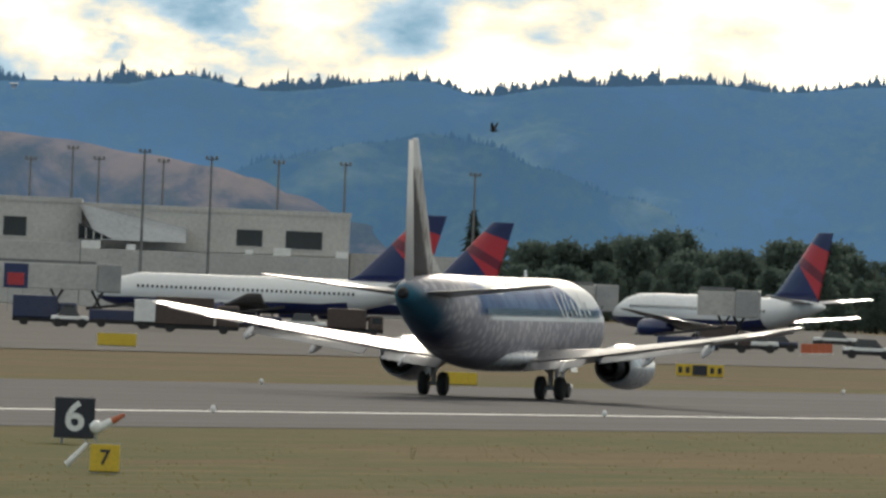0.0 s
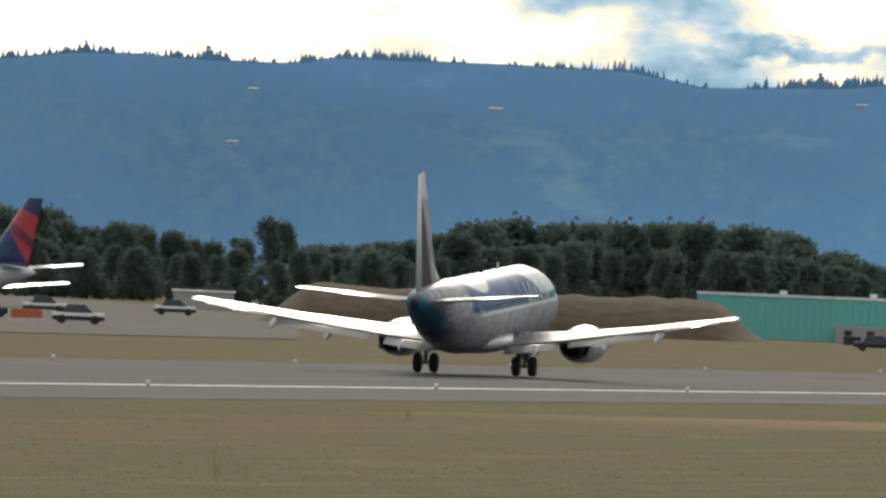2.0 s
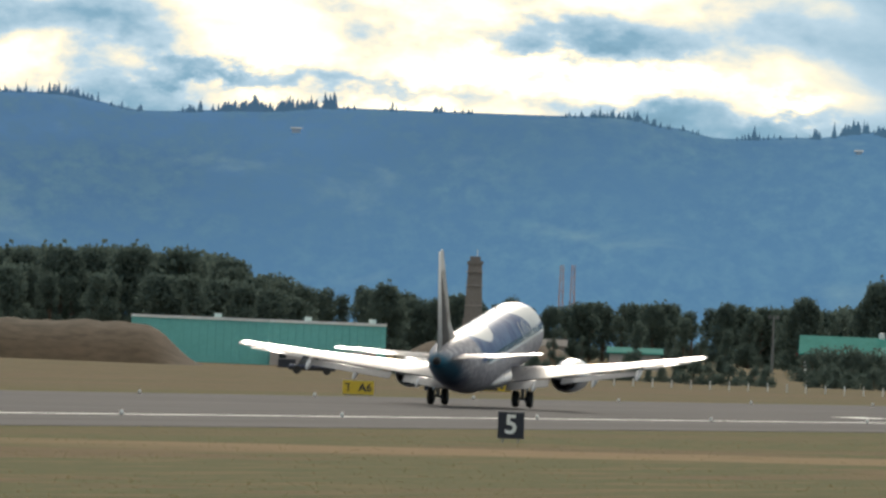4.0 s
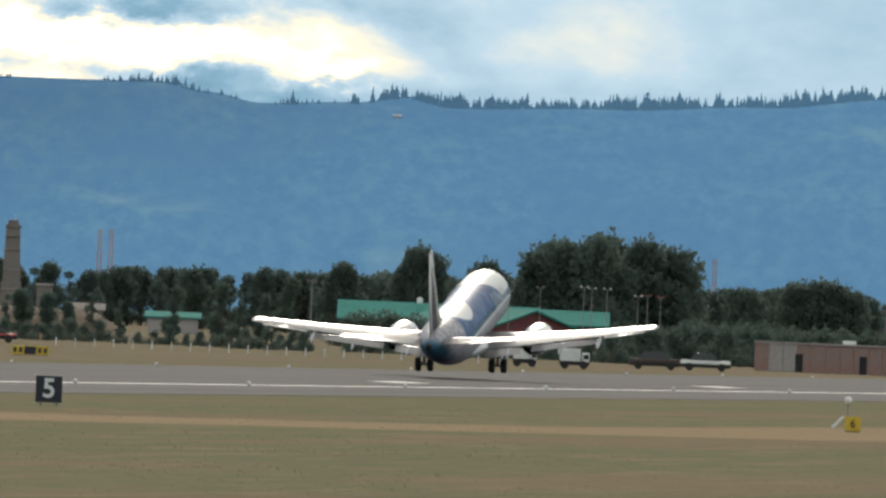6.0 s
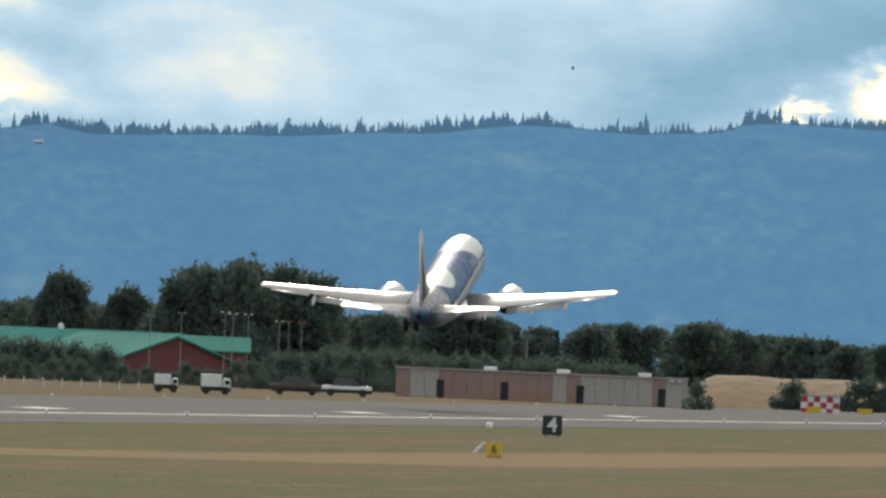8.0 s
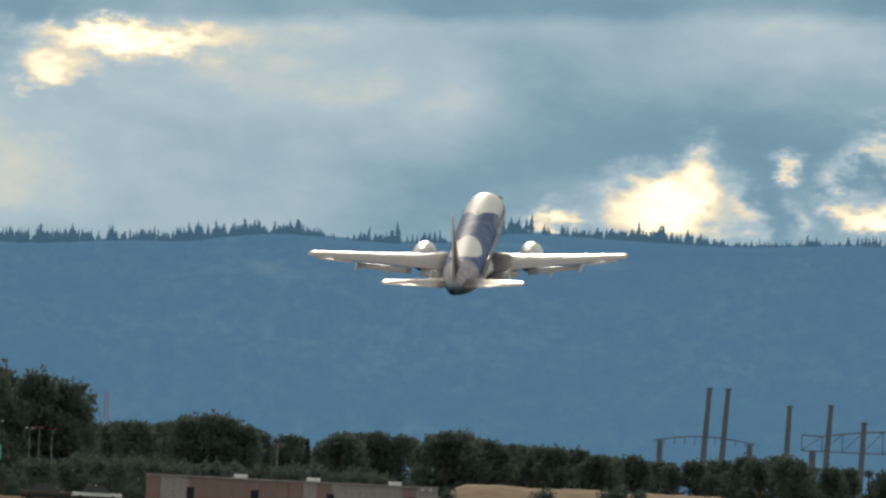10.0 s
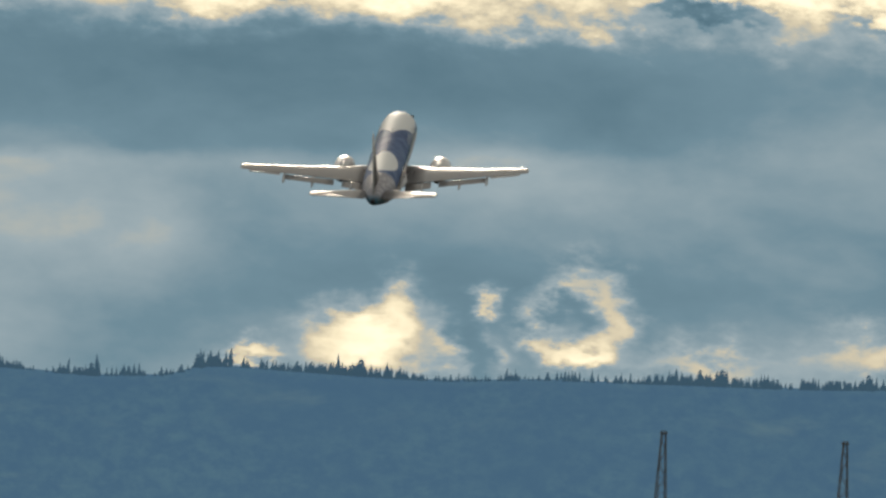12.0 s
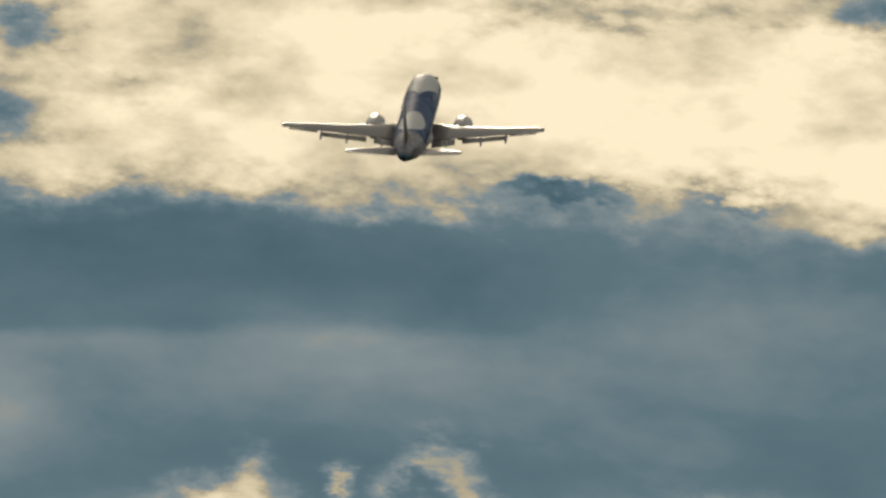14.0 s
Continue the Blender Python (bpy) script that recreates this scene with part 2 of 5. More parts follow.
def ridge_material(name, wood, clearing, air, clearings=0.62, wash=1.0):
    """Wooded slopes miles off; lit air before them is painted as surface glow."""
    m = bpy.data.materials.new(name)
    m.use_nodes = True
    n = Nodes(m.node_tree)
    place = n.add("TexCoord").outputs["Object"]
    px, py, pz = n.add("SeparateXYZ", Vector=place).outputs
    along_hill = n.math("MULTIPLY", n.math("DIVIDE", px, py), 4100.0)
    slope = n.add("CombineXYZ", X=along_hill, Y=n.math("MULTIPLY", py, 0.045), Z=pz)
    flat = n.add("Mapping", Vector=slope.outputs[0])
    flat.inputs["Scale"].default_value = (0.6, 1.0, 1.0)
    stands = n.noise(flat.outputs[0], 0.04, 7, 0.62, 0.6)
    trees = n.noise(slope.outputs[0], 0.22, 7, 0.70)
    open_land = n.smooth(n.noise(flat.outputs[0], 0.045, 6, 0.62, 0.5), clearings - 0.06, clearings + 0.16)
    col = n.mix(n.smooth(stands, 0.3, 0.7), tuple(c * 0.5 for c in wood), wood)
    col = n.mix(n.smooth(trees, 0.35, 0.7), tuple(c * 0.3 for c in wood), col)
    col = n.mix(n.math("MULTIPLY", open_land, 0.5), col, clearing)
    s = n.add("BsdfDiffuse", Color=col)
    # haze painted as emission, varied with the stands, trees and clearings
    haze_glow = n.mix(n.smooth(n.noise(flat.outputs[0], 0.012, 3, 0.5), 0.3, 0.7), tuple(c * 0.98 for c in air), tuple(c * 1.36 for c in air))
    haze_glow = n.mix(n.math("MULTIPLY", n.smooth(stands, 0.35, 0.65), 0.35), haze_glow, tuple(c * 0.80 for c in air))
    haze_glow = n.mix(n.math("MULTIPLY", n.smooth(trees, 0.40, 0.62), 0.36), haze_glow, tuple(c * 0.70 for c in air))
    haze_glow = n.mix(n.math("MULTIPLY", open_land, 0.1), haze_glow, tuple(c * k for c, k in zip(air, (1.7, 1.55, 1.15))))
    # towards the right the painted haze is stronger and even
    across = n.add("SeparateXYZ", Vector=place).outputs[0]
    haze_glow = n.mix(n.smooth(across, -950.0, -640.0), haze_glow, tuple(c * k for c, k in zip(air, (1.36, 1.45, 1.35))))
    e = n.add("Emission", Color=haze_glow, Strength=wash)
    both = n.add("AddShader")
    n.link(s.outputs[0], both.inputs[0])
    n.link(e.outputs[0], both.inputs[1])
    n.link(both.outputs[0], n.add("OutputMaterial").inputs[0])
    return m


GRASS = ground_material()
ASPHALT = asphalt_material("runway_asphalt", (0.082, 0.079, 0.086), (0.053, 0.051, 0.057))
CONCRETE = asphalt_material("apron_concrete", (0.085, 0.080, 0.078), (0.058, 0.056, 0.054))
LINE = material("worn_white_paint", (0.75, 0.75, 0.72), (0.55, 0.55, 0.53), rough=0.8, scale=0.6)
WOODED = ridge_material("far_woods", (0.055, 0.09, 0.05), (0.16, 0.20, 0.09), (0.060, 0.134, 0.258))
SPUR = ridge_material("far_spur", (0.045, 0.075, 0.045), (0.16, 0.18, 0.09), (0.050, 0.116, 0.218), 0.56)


def leaf_material(name, light, dark):
    """Leaves lit from behind: they pass some of the light."""
    m = bpy.data.materials.new(name)
    m.use_nodes = True
    n = Nodes(m.node_tree)
    geo = n.add("NewGeometry").outputs["Random Per Island"]
    place = n.add("TexCoord").outputs["Object"]
    patch = n.noise(place, 0.35, 3, 0.6)
    col = n.mix(n.smooth(n.math("ADD", n.math("MULTIPLY", geo, 0.6), n.math("MULTIPLY", patch, 0.6)), 0.3, 0.9), dark, light)
    d = n.add("BsdfDiffuse", Color=col)
    t = n.add("BsdfTranslucent", Color=col)
    both = n.add("MixShader", Fac=0.5)
    n.link(d.outputs[0], both.inputs[1])
    n.link(t.outputs[0], both.inputs[2])
    n.link(both.outputs[0], n.add("OutputMaterial").inputs[0])
    return m


LEAF_NEAR = leaf_material("leaves", (0.125, 0.165, 0.140), (0.095, 0.128, 0.115))
LEAF_FIR = leaf_material("fir_needles", (0.10, 0.14, 0.125), (0.065, 0.095, 0.095))
BARK = material("bark", (0.11, 0.085, 0.065), rough=0.9, scale=1.0, bump=0.05)


# ---- mesh helpers ----
def mesh_of(name, bm, mat, smooth=False):
    me = bpy.data.meshes.new(name)
    bm.normal_update()
    bm.to_mesh(me)
    bm.free()
    for m in (mat if isinstance(mat, (list, tuple)) else [mat]):
        me.materials.append(m)
    if smooth:
        me.shade_smooth()
    return me


def part(name, bm, mat, parent=None, label="", smooth=False, at=None):
    """One mesh object, under a thing or under a part."""
    ob = new(name, mesh_of(name, bm, mat, smooth))
    ob.parent = parent
    if at is not None:
        ob.matrix_basis = at
    return tagged(ob, label)


def thing(name, label, category, m=None, group="", kind=""):
    ob = new(name)
    ob.matrix_basis = m or Matrix()
    return tagged(ob, label, category, group, kind)


def box(bm, x0, x1, y0, y1, z0, z1, bevel=0.0):
    r = bmesh.ops.create_cube(bm, size=1.0)
    for v in r["verts"]:
        v.co = Vector((x0 + (v.co.x + 0.5) * (x1 - x0), y0 + (v.co.y + 0.5) * (y1 - y0), z0 + (v.co.z + 0.5) * (z1 - z0)))
    if bevel:
        edges = {e for v in r["verts"] for e in v.link_edges}
        bmesh.ops.bevel(bm, geom=list(edges), offset=bevel, segments=2, affect="EDGES", profile=0.5)
    return bm


def boxes(*rows, bevel=0.0):
    bm = bmesh.new()
    for r in rows:
        box(bm, *r, bevel=bevel)
    return bm


def tube(bm, a, b, r0, r1=None, sides=10):
    """A round bar from a to b."""
    a, b = Vector(a), Vector(b)
    r1 = r0 if r1 is None else r1
    turn = (b - a).to_track_quat("Z", "Y").to_matrix().to_4x4()
    bmesh.ops.create_cone(bm, cap_ends=True, segments=sides, radius1=r0, radius2=r1, depth=(b - a).length,
                          matrix=Matrix.Translation((a + b) / 2) @ turn)
    return bm


def tubes(*rows, sides=10):
    bm = bmesh.new()
    for r in rows:
        tube(bm, *r, sides=sides)
    return bm


def loft(rings, caps=True, close=True):
    """A skin over rings of equal length."""
    bm = bmesh.new()
    vs = [[bm.verts.new(p) for p in r] for r in rings]
    k = len(rings[0])
    for a, b in zip(vs, vs[1:]):
        for i in range(k if close else k - 1):
            j = (i + 1) % k
            try:
                bm.faces.new((a[i], a[j], b[j], b[i]))
            except ValueError:
                pass
    if caps:
        bm.faces.new(vs[0][::-1])
        bm.faces.new(vs[-1])
    bmesh.ops.recalc_face_normals(bm, faces=bm.faces[:])
    return bm


def sheet(points, z=0.0):
    bm = bmesh.new()
    bm.faces.new([bm.verts.new((x, y, z)) for x, y in points])
    return bm


def spin(profile, axis="y", sides=28):
    """A turned body from (along, radius) pairs."""
    rings = []
    for s, r in profile:
        rings.append([(r * math.cos(2 * math.pi * i / sides), s, r * math.sin(2 * math.pi * i / sides)) for i in range(sides)])
    return loft(rings)


# ---- ground, runway, apron ----
bm = bmesh.new()
bmesh.ops.create_grid(bm, x_segments=60, y_segments=60, size=4900)
tagged(part("ground", bm, GRASS), "dry straw and green mown airfield grass", "grass", kind="structure")



def veer(y):
    """The runway runs slightly off the y axis."""
    return -0.0072 * (y - 900)


bm = loft([[(x + veer(y), y, z) for x, z in ((-238, 0.02), (-207, 0.37), (-172, 0.02), (-172, -0.3), (-238, -0.3))] for y in (-300, 1200, 2700, 4200)])
runway = tagged(part("runway", bm, ASPHALT), "grey asphalt runway with white edge stripes", "runway", kind="structure")


def stripe(x0, x1, y0, y1):
    crown = lambda x: 0.02 + 0.35 * (1 - abs(x + 207) / (31 if x < -207 else 35))
    bm = bmesh.new()
    bm.faces.new([bm.verts.new((x + veer(y), y, crown(x) + 0.012)) for x, y in ((x0, y0), (x1, y0), (x1, y1), (x0, y1))])
    return part("edge_stripe" if y1 - y0 > 100 else "marking", bm, LINE, runway)


stripe(-186.2, -185.3, -300, 4200)
for u in (3200, 3785, 4270):
    p = side(u, 194 / math.sin(0.25524 - u / SCALE))
    stripe(-194.8, -192.4, p.y - 7.0, p.y + 7.0)

bm = sheet([(-318, 700), (-318, 1420), (-455, 2030), (-620, 2600), (-1400, 2600), (-1400, 700)], 0.05)
tagged(part("apron", bm, CONCRETE), "pale grey concrete apron and taxiway", "apron", kind="structure")


# ---- the far hills ----
FAR_LINE = [(-900, -268), (-600, -272), (-466, -290), (-325, -270), (-46, -298), (55, -276), (214, -300), (464, -312), (584, -303),
            (772, -320), (1090, -313), (1220, -328), (1430, -327), (1700, -325), (1866, -300), (2062, -309), (2192, -319),
            (2562, -320), (2700, -323), (2799, -307), (2880, -292), (3050, -300), (3139, -314), (3220, -300), (3510, -309),
            (3777, -324), (4000, -347), (4183, -340), (4300, -345), (4409, -368), (4780, -362), (5030, -374), (5348, -379), (5900, -398)]
SPUR_LINE = [(-900, -60), (-420, -110), (-300, -150), (-132, -184), (-32, -203), (68, -188), (170, -150), (312, -105), (516, -40), (900, 10), (1100, 40)]
BROWN_LINE = [(-900, -182), (-792, -177), (-691, -168), (-530, -146), (-410, -129), (-339, -112), (-268, -85), (-150, -40), (0, 30)]


def along(line, u):
    for (a, p), (b, q) in zip(line, line[1:]):
        if u <= b:
            s = max(0.0, min(1.0, (u - a) / (b - a)))
            return p + (q - p) * s * s * (3 - 2 * s)
    return line[-1][1]


def hill(name, line, u0, u1, far, near, mat, label, step=12, rough=4.0):
    """A slope from its foot, near metres off, up to its crest, far metres off."""
    bm = bmesh.new()
    rows = []
    levels = 26
    for k in range(levels + 2):
        s = min(1.0, k / levels)
        row = []
        u = u0
        while u <= u1:
            top = along(line, u)
            d = near + (far - near) * s
            fold = noise.fractal(Vector((u / 420, s * 2.0 + far * 0.01, 1.7)), 1.0, 2.0, 5)
            rise = s ** 0.9
            foot = 56 + SCALE * HEIGHT / near
            v = foot + (top - foot) * rise + fold * rough * 6 * s * (1 - s)
            p = spot(u, v, d + fold * 160 * s * (1 - s))
            if k > levels:
                p = spot(u, 110, far + 60)
            row.append(bm.verts.new(p))
            u += step
        rows.append(row)
    for a, b in zip(rows, rows[1:]):
        for i in range(len(a) - 1):
            bm.faces.new((a[i], a[i + 1], b[i + 1], b[i]))
    bmesh.ops.recalc_face_normals(bm, faces=bm.faces[:])
    ob = part(name, bm, mat, smooth=True)
    return tagged(ob, label, "hills", kind="structure")


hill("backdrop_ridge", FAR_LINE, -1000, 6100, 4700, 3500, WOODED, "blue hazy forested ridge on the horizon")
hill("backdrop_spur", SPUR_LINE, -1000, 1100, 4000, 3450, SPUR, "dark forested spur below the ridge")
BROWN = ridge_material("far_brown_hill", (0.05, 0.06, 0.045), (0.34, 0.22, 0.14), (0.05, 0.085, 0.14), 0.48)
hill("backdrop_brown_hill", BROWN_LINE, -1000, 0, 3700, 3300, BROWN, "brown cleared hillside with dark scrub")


def ridge_trees(name, line, u0, u1, d, count, lo, hi, mat, label, seed, stands=()):
    """Small firs along a crest."""
    rng = random.Random(seed)
    verts, faces = [], []
    spots = [(rng.uniform(u0, u1), 0.0) for i in range(count)]
    for mid, half, tall, several in stands:
        spots += [(mid + rng.gauss(0, half), tall * rng.uniform(0.6, 1.05)) for i in range(several)]
    for u, fixed in spots:
        dense = noise.noise(Vector((u / 160, seed, 0.3))) + 0.5 * noise.noise(Vector((u / 40, seed, 4.1)))
        if not fixed and dense < rng.uniform(-0.45, 0.35):
            continue
        depth = d - rng.uniform(-25, 120)
        tall = rng.uniform(lo, hi) * (0.5 + 0.9 * max(0.0, dense + 0.3)) * (1.5 if rng.random() < 0.06 else 1)
        tall = fixed or tall
        foot = spot(u, along(line, u) + 3, depth)
        broad = tall * rng.uniform(0.16, 0.30)
        round_top = rng.random() < 0.45
        tiers = 4
        for k in range(tiers):
            z0, z1 = tall * (0.05 + 0.2 * k), tall * (0.48 + 0.18 * k)
            r = broad * (1 - 0.23 * k) * rng.uniform(0.75, 1.2)
            if round_top:
                z1, r = tall * (0.4 + 0.12 * k), r * 1.6
            b = len(verts)
            turn = rng.uniform(0, 6)
            for j in range(5):
                a = turn + j * 1.2566
                q = r * rng.uniform(0.7, 1.25)
                verts.append((foot.x + q * math.cos(a), foot.y + q * math.sin(a), foot.z + z0 - rng.uniform(0, 0.08) * tall))
            verts.append((foot.x + rng.uniform(-.05, .05) * tall, foot.y, foot.z + z1))
            faces += [(b + j, b + (j + 1) % 5, b + 5) for j in range(5)]
    me = bpy.data.meshes.new(name)
    me.from_pydata(verts, [], faces)
    me.materials.append(mat)
    return tagged(new(name, me), label, "trees", kind="stuff")


# the crest firs carry the same painted haze glow
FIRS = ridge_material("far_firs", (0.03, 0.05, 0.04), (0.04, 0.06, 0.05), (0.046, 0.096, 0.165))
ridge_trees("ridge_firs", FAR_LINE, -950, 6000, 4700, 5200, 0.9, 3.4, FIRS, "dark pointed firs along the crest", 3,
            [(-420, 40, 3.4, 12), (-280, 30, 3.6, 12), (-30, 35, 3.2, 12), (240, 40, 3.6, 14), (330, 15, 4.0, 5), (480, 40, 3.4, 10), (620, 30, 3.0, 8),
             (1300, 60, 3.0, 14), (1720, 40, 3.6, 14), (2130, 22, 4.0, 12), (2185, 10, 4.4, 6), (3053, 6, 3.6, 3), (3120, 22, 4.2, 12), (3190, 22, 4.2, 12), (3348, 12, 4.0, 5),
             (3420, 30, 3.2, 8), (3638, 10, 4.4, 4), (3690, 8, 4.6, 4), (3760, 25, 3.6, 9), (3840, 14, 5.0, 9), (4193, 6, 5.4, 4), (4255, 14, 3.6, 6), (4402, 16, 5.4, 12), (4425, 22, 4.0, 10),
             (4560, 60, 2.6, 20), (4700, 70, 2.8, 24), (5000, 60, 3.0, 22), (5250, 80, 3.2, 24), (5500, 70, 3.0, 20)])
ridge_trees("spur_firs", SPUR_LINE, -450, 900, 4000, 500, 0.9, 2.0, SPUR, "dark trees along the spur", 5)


# ---- trees ----
def leaves(bm, lobes, count, size, rng):
    """Clumps of leaves on the outside of uneven lobes."""
    total = sum(r[3] ** 2 for r in lobes)
    for cx, cy, cz, r, flat in lobes:
        for i in range(int(count * r * r / total)):
            a = Vector((rng.gauss(0, 1), rng.gauss(0, 1), rng.gauss(0, 1))).normalized()
            ruffle = 0.80 + 0.38 * noise.noise(a * 2.1 + Vector((cx, cy, cz)))
            q = Vector((cx, cy, cz)) + Vector((a.x, a.y, a.z * flat)) * r * ruffle * rng.uniform(0.55, 1.08)
            s = size * rng.uniform(0.5, 1.4)
            m = Matrix.Translation(q) @ Euler([rng.uniform(0, 6.28) for _ in range(3)]).to_matrix().to_4x4()
            vs = [bm.verts.new(m @ Vector(p)) for p in ((-s, -0.5 * s, 0), (0.2 * s, -0.8 * s, 0.2 * s), (s, 0, 0), (0.1 * s, 0.7 * s, -0.2 * s))]
            bm.faces.new(vs)


def broadleaf(name, label, tall, wide, seed, lean=0.0, count=5600):
    rng = random.Random(seed)
    t = thing(name, label, "tree")
    bm = tubes(((0, 0, -0.2), (0.1 * lean, 0, tall * 0.45), tall * 0.03, tall * 0.018), ((0.1 * lean, 0, tall * 0.43), (lean, 0, tall * 0.8), tall * 0.018, tall * 0.006))
    lobes = []
    for k in range(rng.randint(7, 10)):
        a = rng.uniform(0, 6.28)
        h = rng.uniform(0.14, 0.86)
        out = wide * 0.5 * rng.uniform(0.15, 0.7) * (1.25 - h)
        r = wide * rng.uniform(0.17, 0.27)
        c = (out * math.cos(a) + lean * h, out * math.sin(a), tall * h, r, rng.uniform(0.75, 1.2))
        lobes.append(c)
        tube(bm, (0.1 * lean, 0, tall * min(0.45, h * 0.6)), c[:3], tall * 0.012, tall * 0.004, sides=6)
    lobes.append((lean, 0, tall * 0.86, wide * 0.2, 0.9))
    for k in range(3):
        lobes.append((wide * 0.22 * math.cos(2.1 * k), wide * 0.22 * math.sin(2.1 * k), tall * 0.15, wide * 0.2, 0.8))
    part("trunk", bm, BARK, t)
    bm = bmesh.new()
    leaves(bm, lobes, count, wide * 0.023, rng)
    part("crown", bm, LEAF_NEAR, t)
    return t


def conifer(name, label, tall, wide, seed):
    rng = random.Random(seed)
    t = thing(name, label, "tree")
    part("trunk", tubes(((0, 0, -0.2), (0, 0, tall * 0.97), tall * 0.025, tall * 0.004)), BARK, t)
    bm = bmesh.new()
    for k in range(60):
        s = k / 60
        z = tall * (0.08 + 0.9 * s)
        r = wide * 0.5 * (1 - s) ** 0.85 * rng.uniform(0.75, 1.2)
        for j in range(14 if s < 0.7 else 8):
            a = rng.uniform(0, 6.28)
            q = r * rng.uniform(0.4, 1.0)
            c = Vector((q * math.cos(a), q * math.sin(a), z - q * 0.35 + rng.uniform(-.2, .2)))
            w = wide * 0.06 * rng.uniform(0.6, 1.4)
            o = Vector((math.cos(a), math.sin(a), -0.5)) * w * 2
            p = Vector((-math.sin(a), math.cos(a), rng.uniform(-.3, .3))) * w
            bm.faces.new([bm.verts.new(x) for x in (c - p - o * 0.5, c + p - o * 0.5, c + o)])
    part("needles", bm, LEAF_FIR, t)
    return t


# ---- the airliner that takes off ----
def livery():
    """Silver scaled fish livery: pale blue back, silver sides, dark blue-green tail underside."""
    m = bpy.data.materials.new("silver_blue_livery")
    m.use_nodes = True
    n = Nodes(m.node_tree)
    place = n.add("TexCoord").outputs["Object"]
    x, y, z = n.add("SeparateXYZ", Vector=place).outputs
    scales = n.add("TexVoronoi", Vector=place, Scale=2.2).outputs[0]
    wob = n.noise(place, 0.35, 4, 0.6)
    zz = n.math("ADD", z, n.math("MULTIPLY", n.math("SUBTRACT", wob, 0.5), 0.8))
    silver = n.mix(n.smooth(scales, 0.15, 0.6), (0.54, 0.52, 0.55), (0.32, 0.31, 0.35))
    blue = n.mix(n.smooth(n.noise(place, 0.6, 5, 0.6), 0.35, 0.65), (0.022, 0.065, 0.19), (0.09, 0.16, 0.31))
    col = n.mix(n.math("MULTIPLY", n.smooth(zz, 3.6, 3.85), n.smooth(n.math("ADD", y, n.math("MULTIPLY", wob, 2.0)), -9.6, -8.4)), silver, blue)
    # a long white flash between blue back and silver side
    band = n.math("MULTIPLY", n.smooth(z, 3.38, 3.46), n.smooth(n.math("MULTIPLY", z, -1.0), -3.72, -3.66))
    col = n.mix(n.math("MULTIPLY", band, n.smooth(y, -9.0, -8.0)), col, (0.74, 0.76, 0.78))
    # white oval saddle on the back ahead of the fin, white crown behind the flight deck, cut back in a wedge
    wide = n.math("ABSOLUTE", x)
    a, b = n.math("DIVIDE", n.math("ADD", y, 5.6), 3.7), n.math("DIVIDE", wide, 1.45)
    oval = n.math("ADD", n.math("MULTIPLY", a, a), n.math("MULTIPLY", b, b))
    saddle = n.math("MULTIPLY", n.math("SUBTRACT", 1.0, n.smooth(oval, 0.92, 1.08)), n.smooth(z, 3.4, 3.5))
    nose = n.math("MULTIPLY", n.smooth(n.math("SUBTRACT", y, n.math("MULTIPLY", wide, 2.2)), 5.0, 5.5), n.smooth(zz, 3.9, 4.1))
    col = n.mix(n.math("MAXIMUM", saddle, nose), col, (0.74, 0.75, 0.76))
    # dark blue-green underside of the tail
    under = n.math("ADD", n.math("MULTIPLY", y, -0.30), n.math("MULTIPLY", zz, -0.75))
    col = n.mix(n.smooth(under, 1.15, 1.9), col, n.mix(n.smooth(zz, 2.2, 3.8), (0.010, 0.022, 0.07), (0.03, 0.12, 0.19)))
    belly = n.smooth(n.math("MULTIPLY", z, -1.0), -2.0, -1.6)
    col = n.mix(belly, col, (0.20, 0.20, 0.23))
    s = n.add("BsdfPrincipled", Base_Color=col, Metallic=0.05, Roughness=0.48)
    s.inputs["Specular IOR Level"].default_value = 0.12
    n.link(n.add("Bump", Strength=0.15, Distance=0.02, Height=scales).outputs[0], s.inputs["Normal"])
    n.link(s.outputs[0], n.add("OutputMaterial").inputs[0])
    return m


def fin_paint():
    """Pale rudder and fin tip, with a brown-grey fish-tail pattern on the fin."""
    m = bpy.data.materials.new("fin_paint")
    m.use_nodes = True
    n = Nodes(m.node_tree)
    place = n.add("TexCoord").outputs["Object"]
    x, y, z = n.add("SeparateXYZ", Vector=place).outputs
    stretch = n.add("Mapping", Vector=place)
    stretch.inputs["Scale"].default_value = (1, 2.2, 0.5)
    rays = n.noise(stretch.outputs[0], 1.6, 5, 0.6, 0.5)
    # pale rudder, a dark wedge ahead of its hinge that widens downwards, grey-brown rays towards the leading edge
    ahead = n.math("ADD", n.math("ADD", y, 16.15), n.math("MULTIPLY", n.math("SUBTRACT", z, 5.0), 0.175))
    wedge = n.math("SUBTRACT", n.math("MULTIPLY", n.math("SUBTRACT", 9.8, z), 0.50), n.math("ADD", ahead, n.math("MULTIPLY", n.math("SUBTRACT", rays, 0.5), 1.6)))
    grey = n.mix(n.smooth(rays, 0.38, 0.62), (0.50, 0.49, 0.48), (0.17, 0.145, 0.135))
    col = n.mix(n.smooth(wedge, -0.1, 0.15), grey, (0.05, 0.043, 0.045))
    col = n.mix(n.math("MAXIMUM", n.math("SUBTRACT", 1.0, n.smooth(ahead, -0.05, 0.05)), n.smooth(z, 9.6, 10.0)), col, (0.62, 0.62, 0.62))
    s = n.add("BsdfPrincipled", Base_Color=col, Roughness=0.5)
    s.inputs["Specular IOR Level"].default_value = 0.12
    n.link(s.outputs[0], n.add("OutputMaterial").inputs[0])
    return m


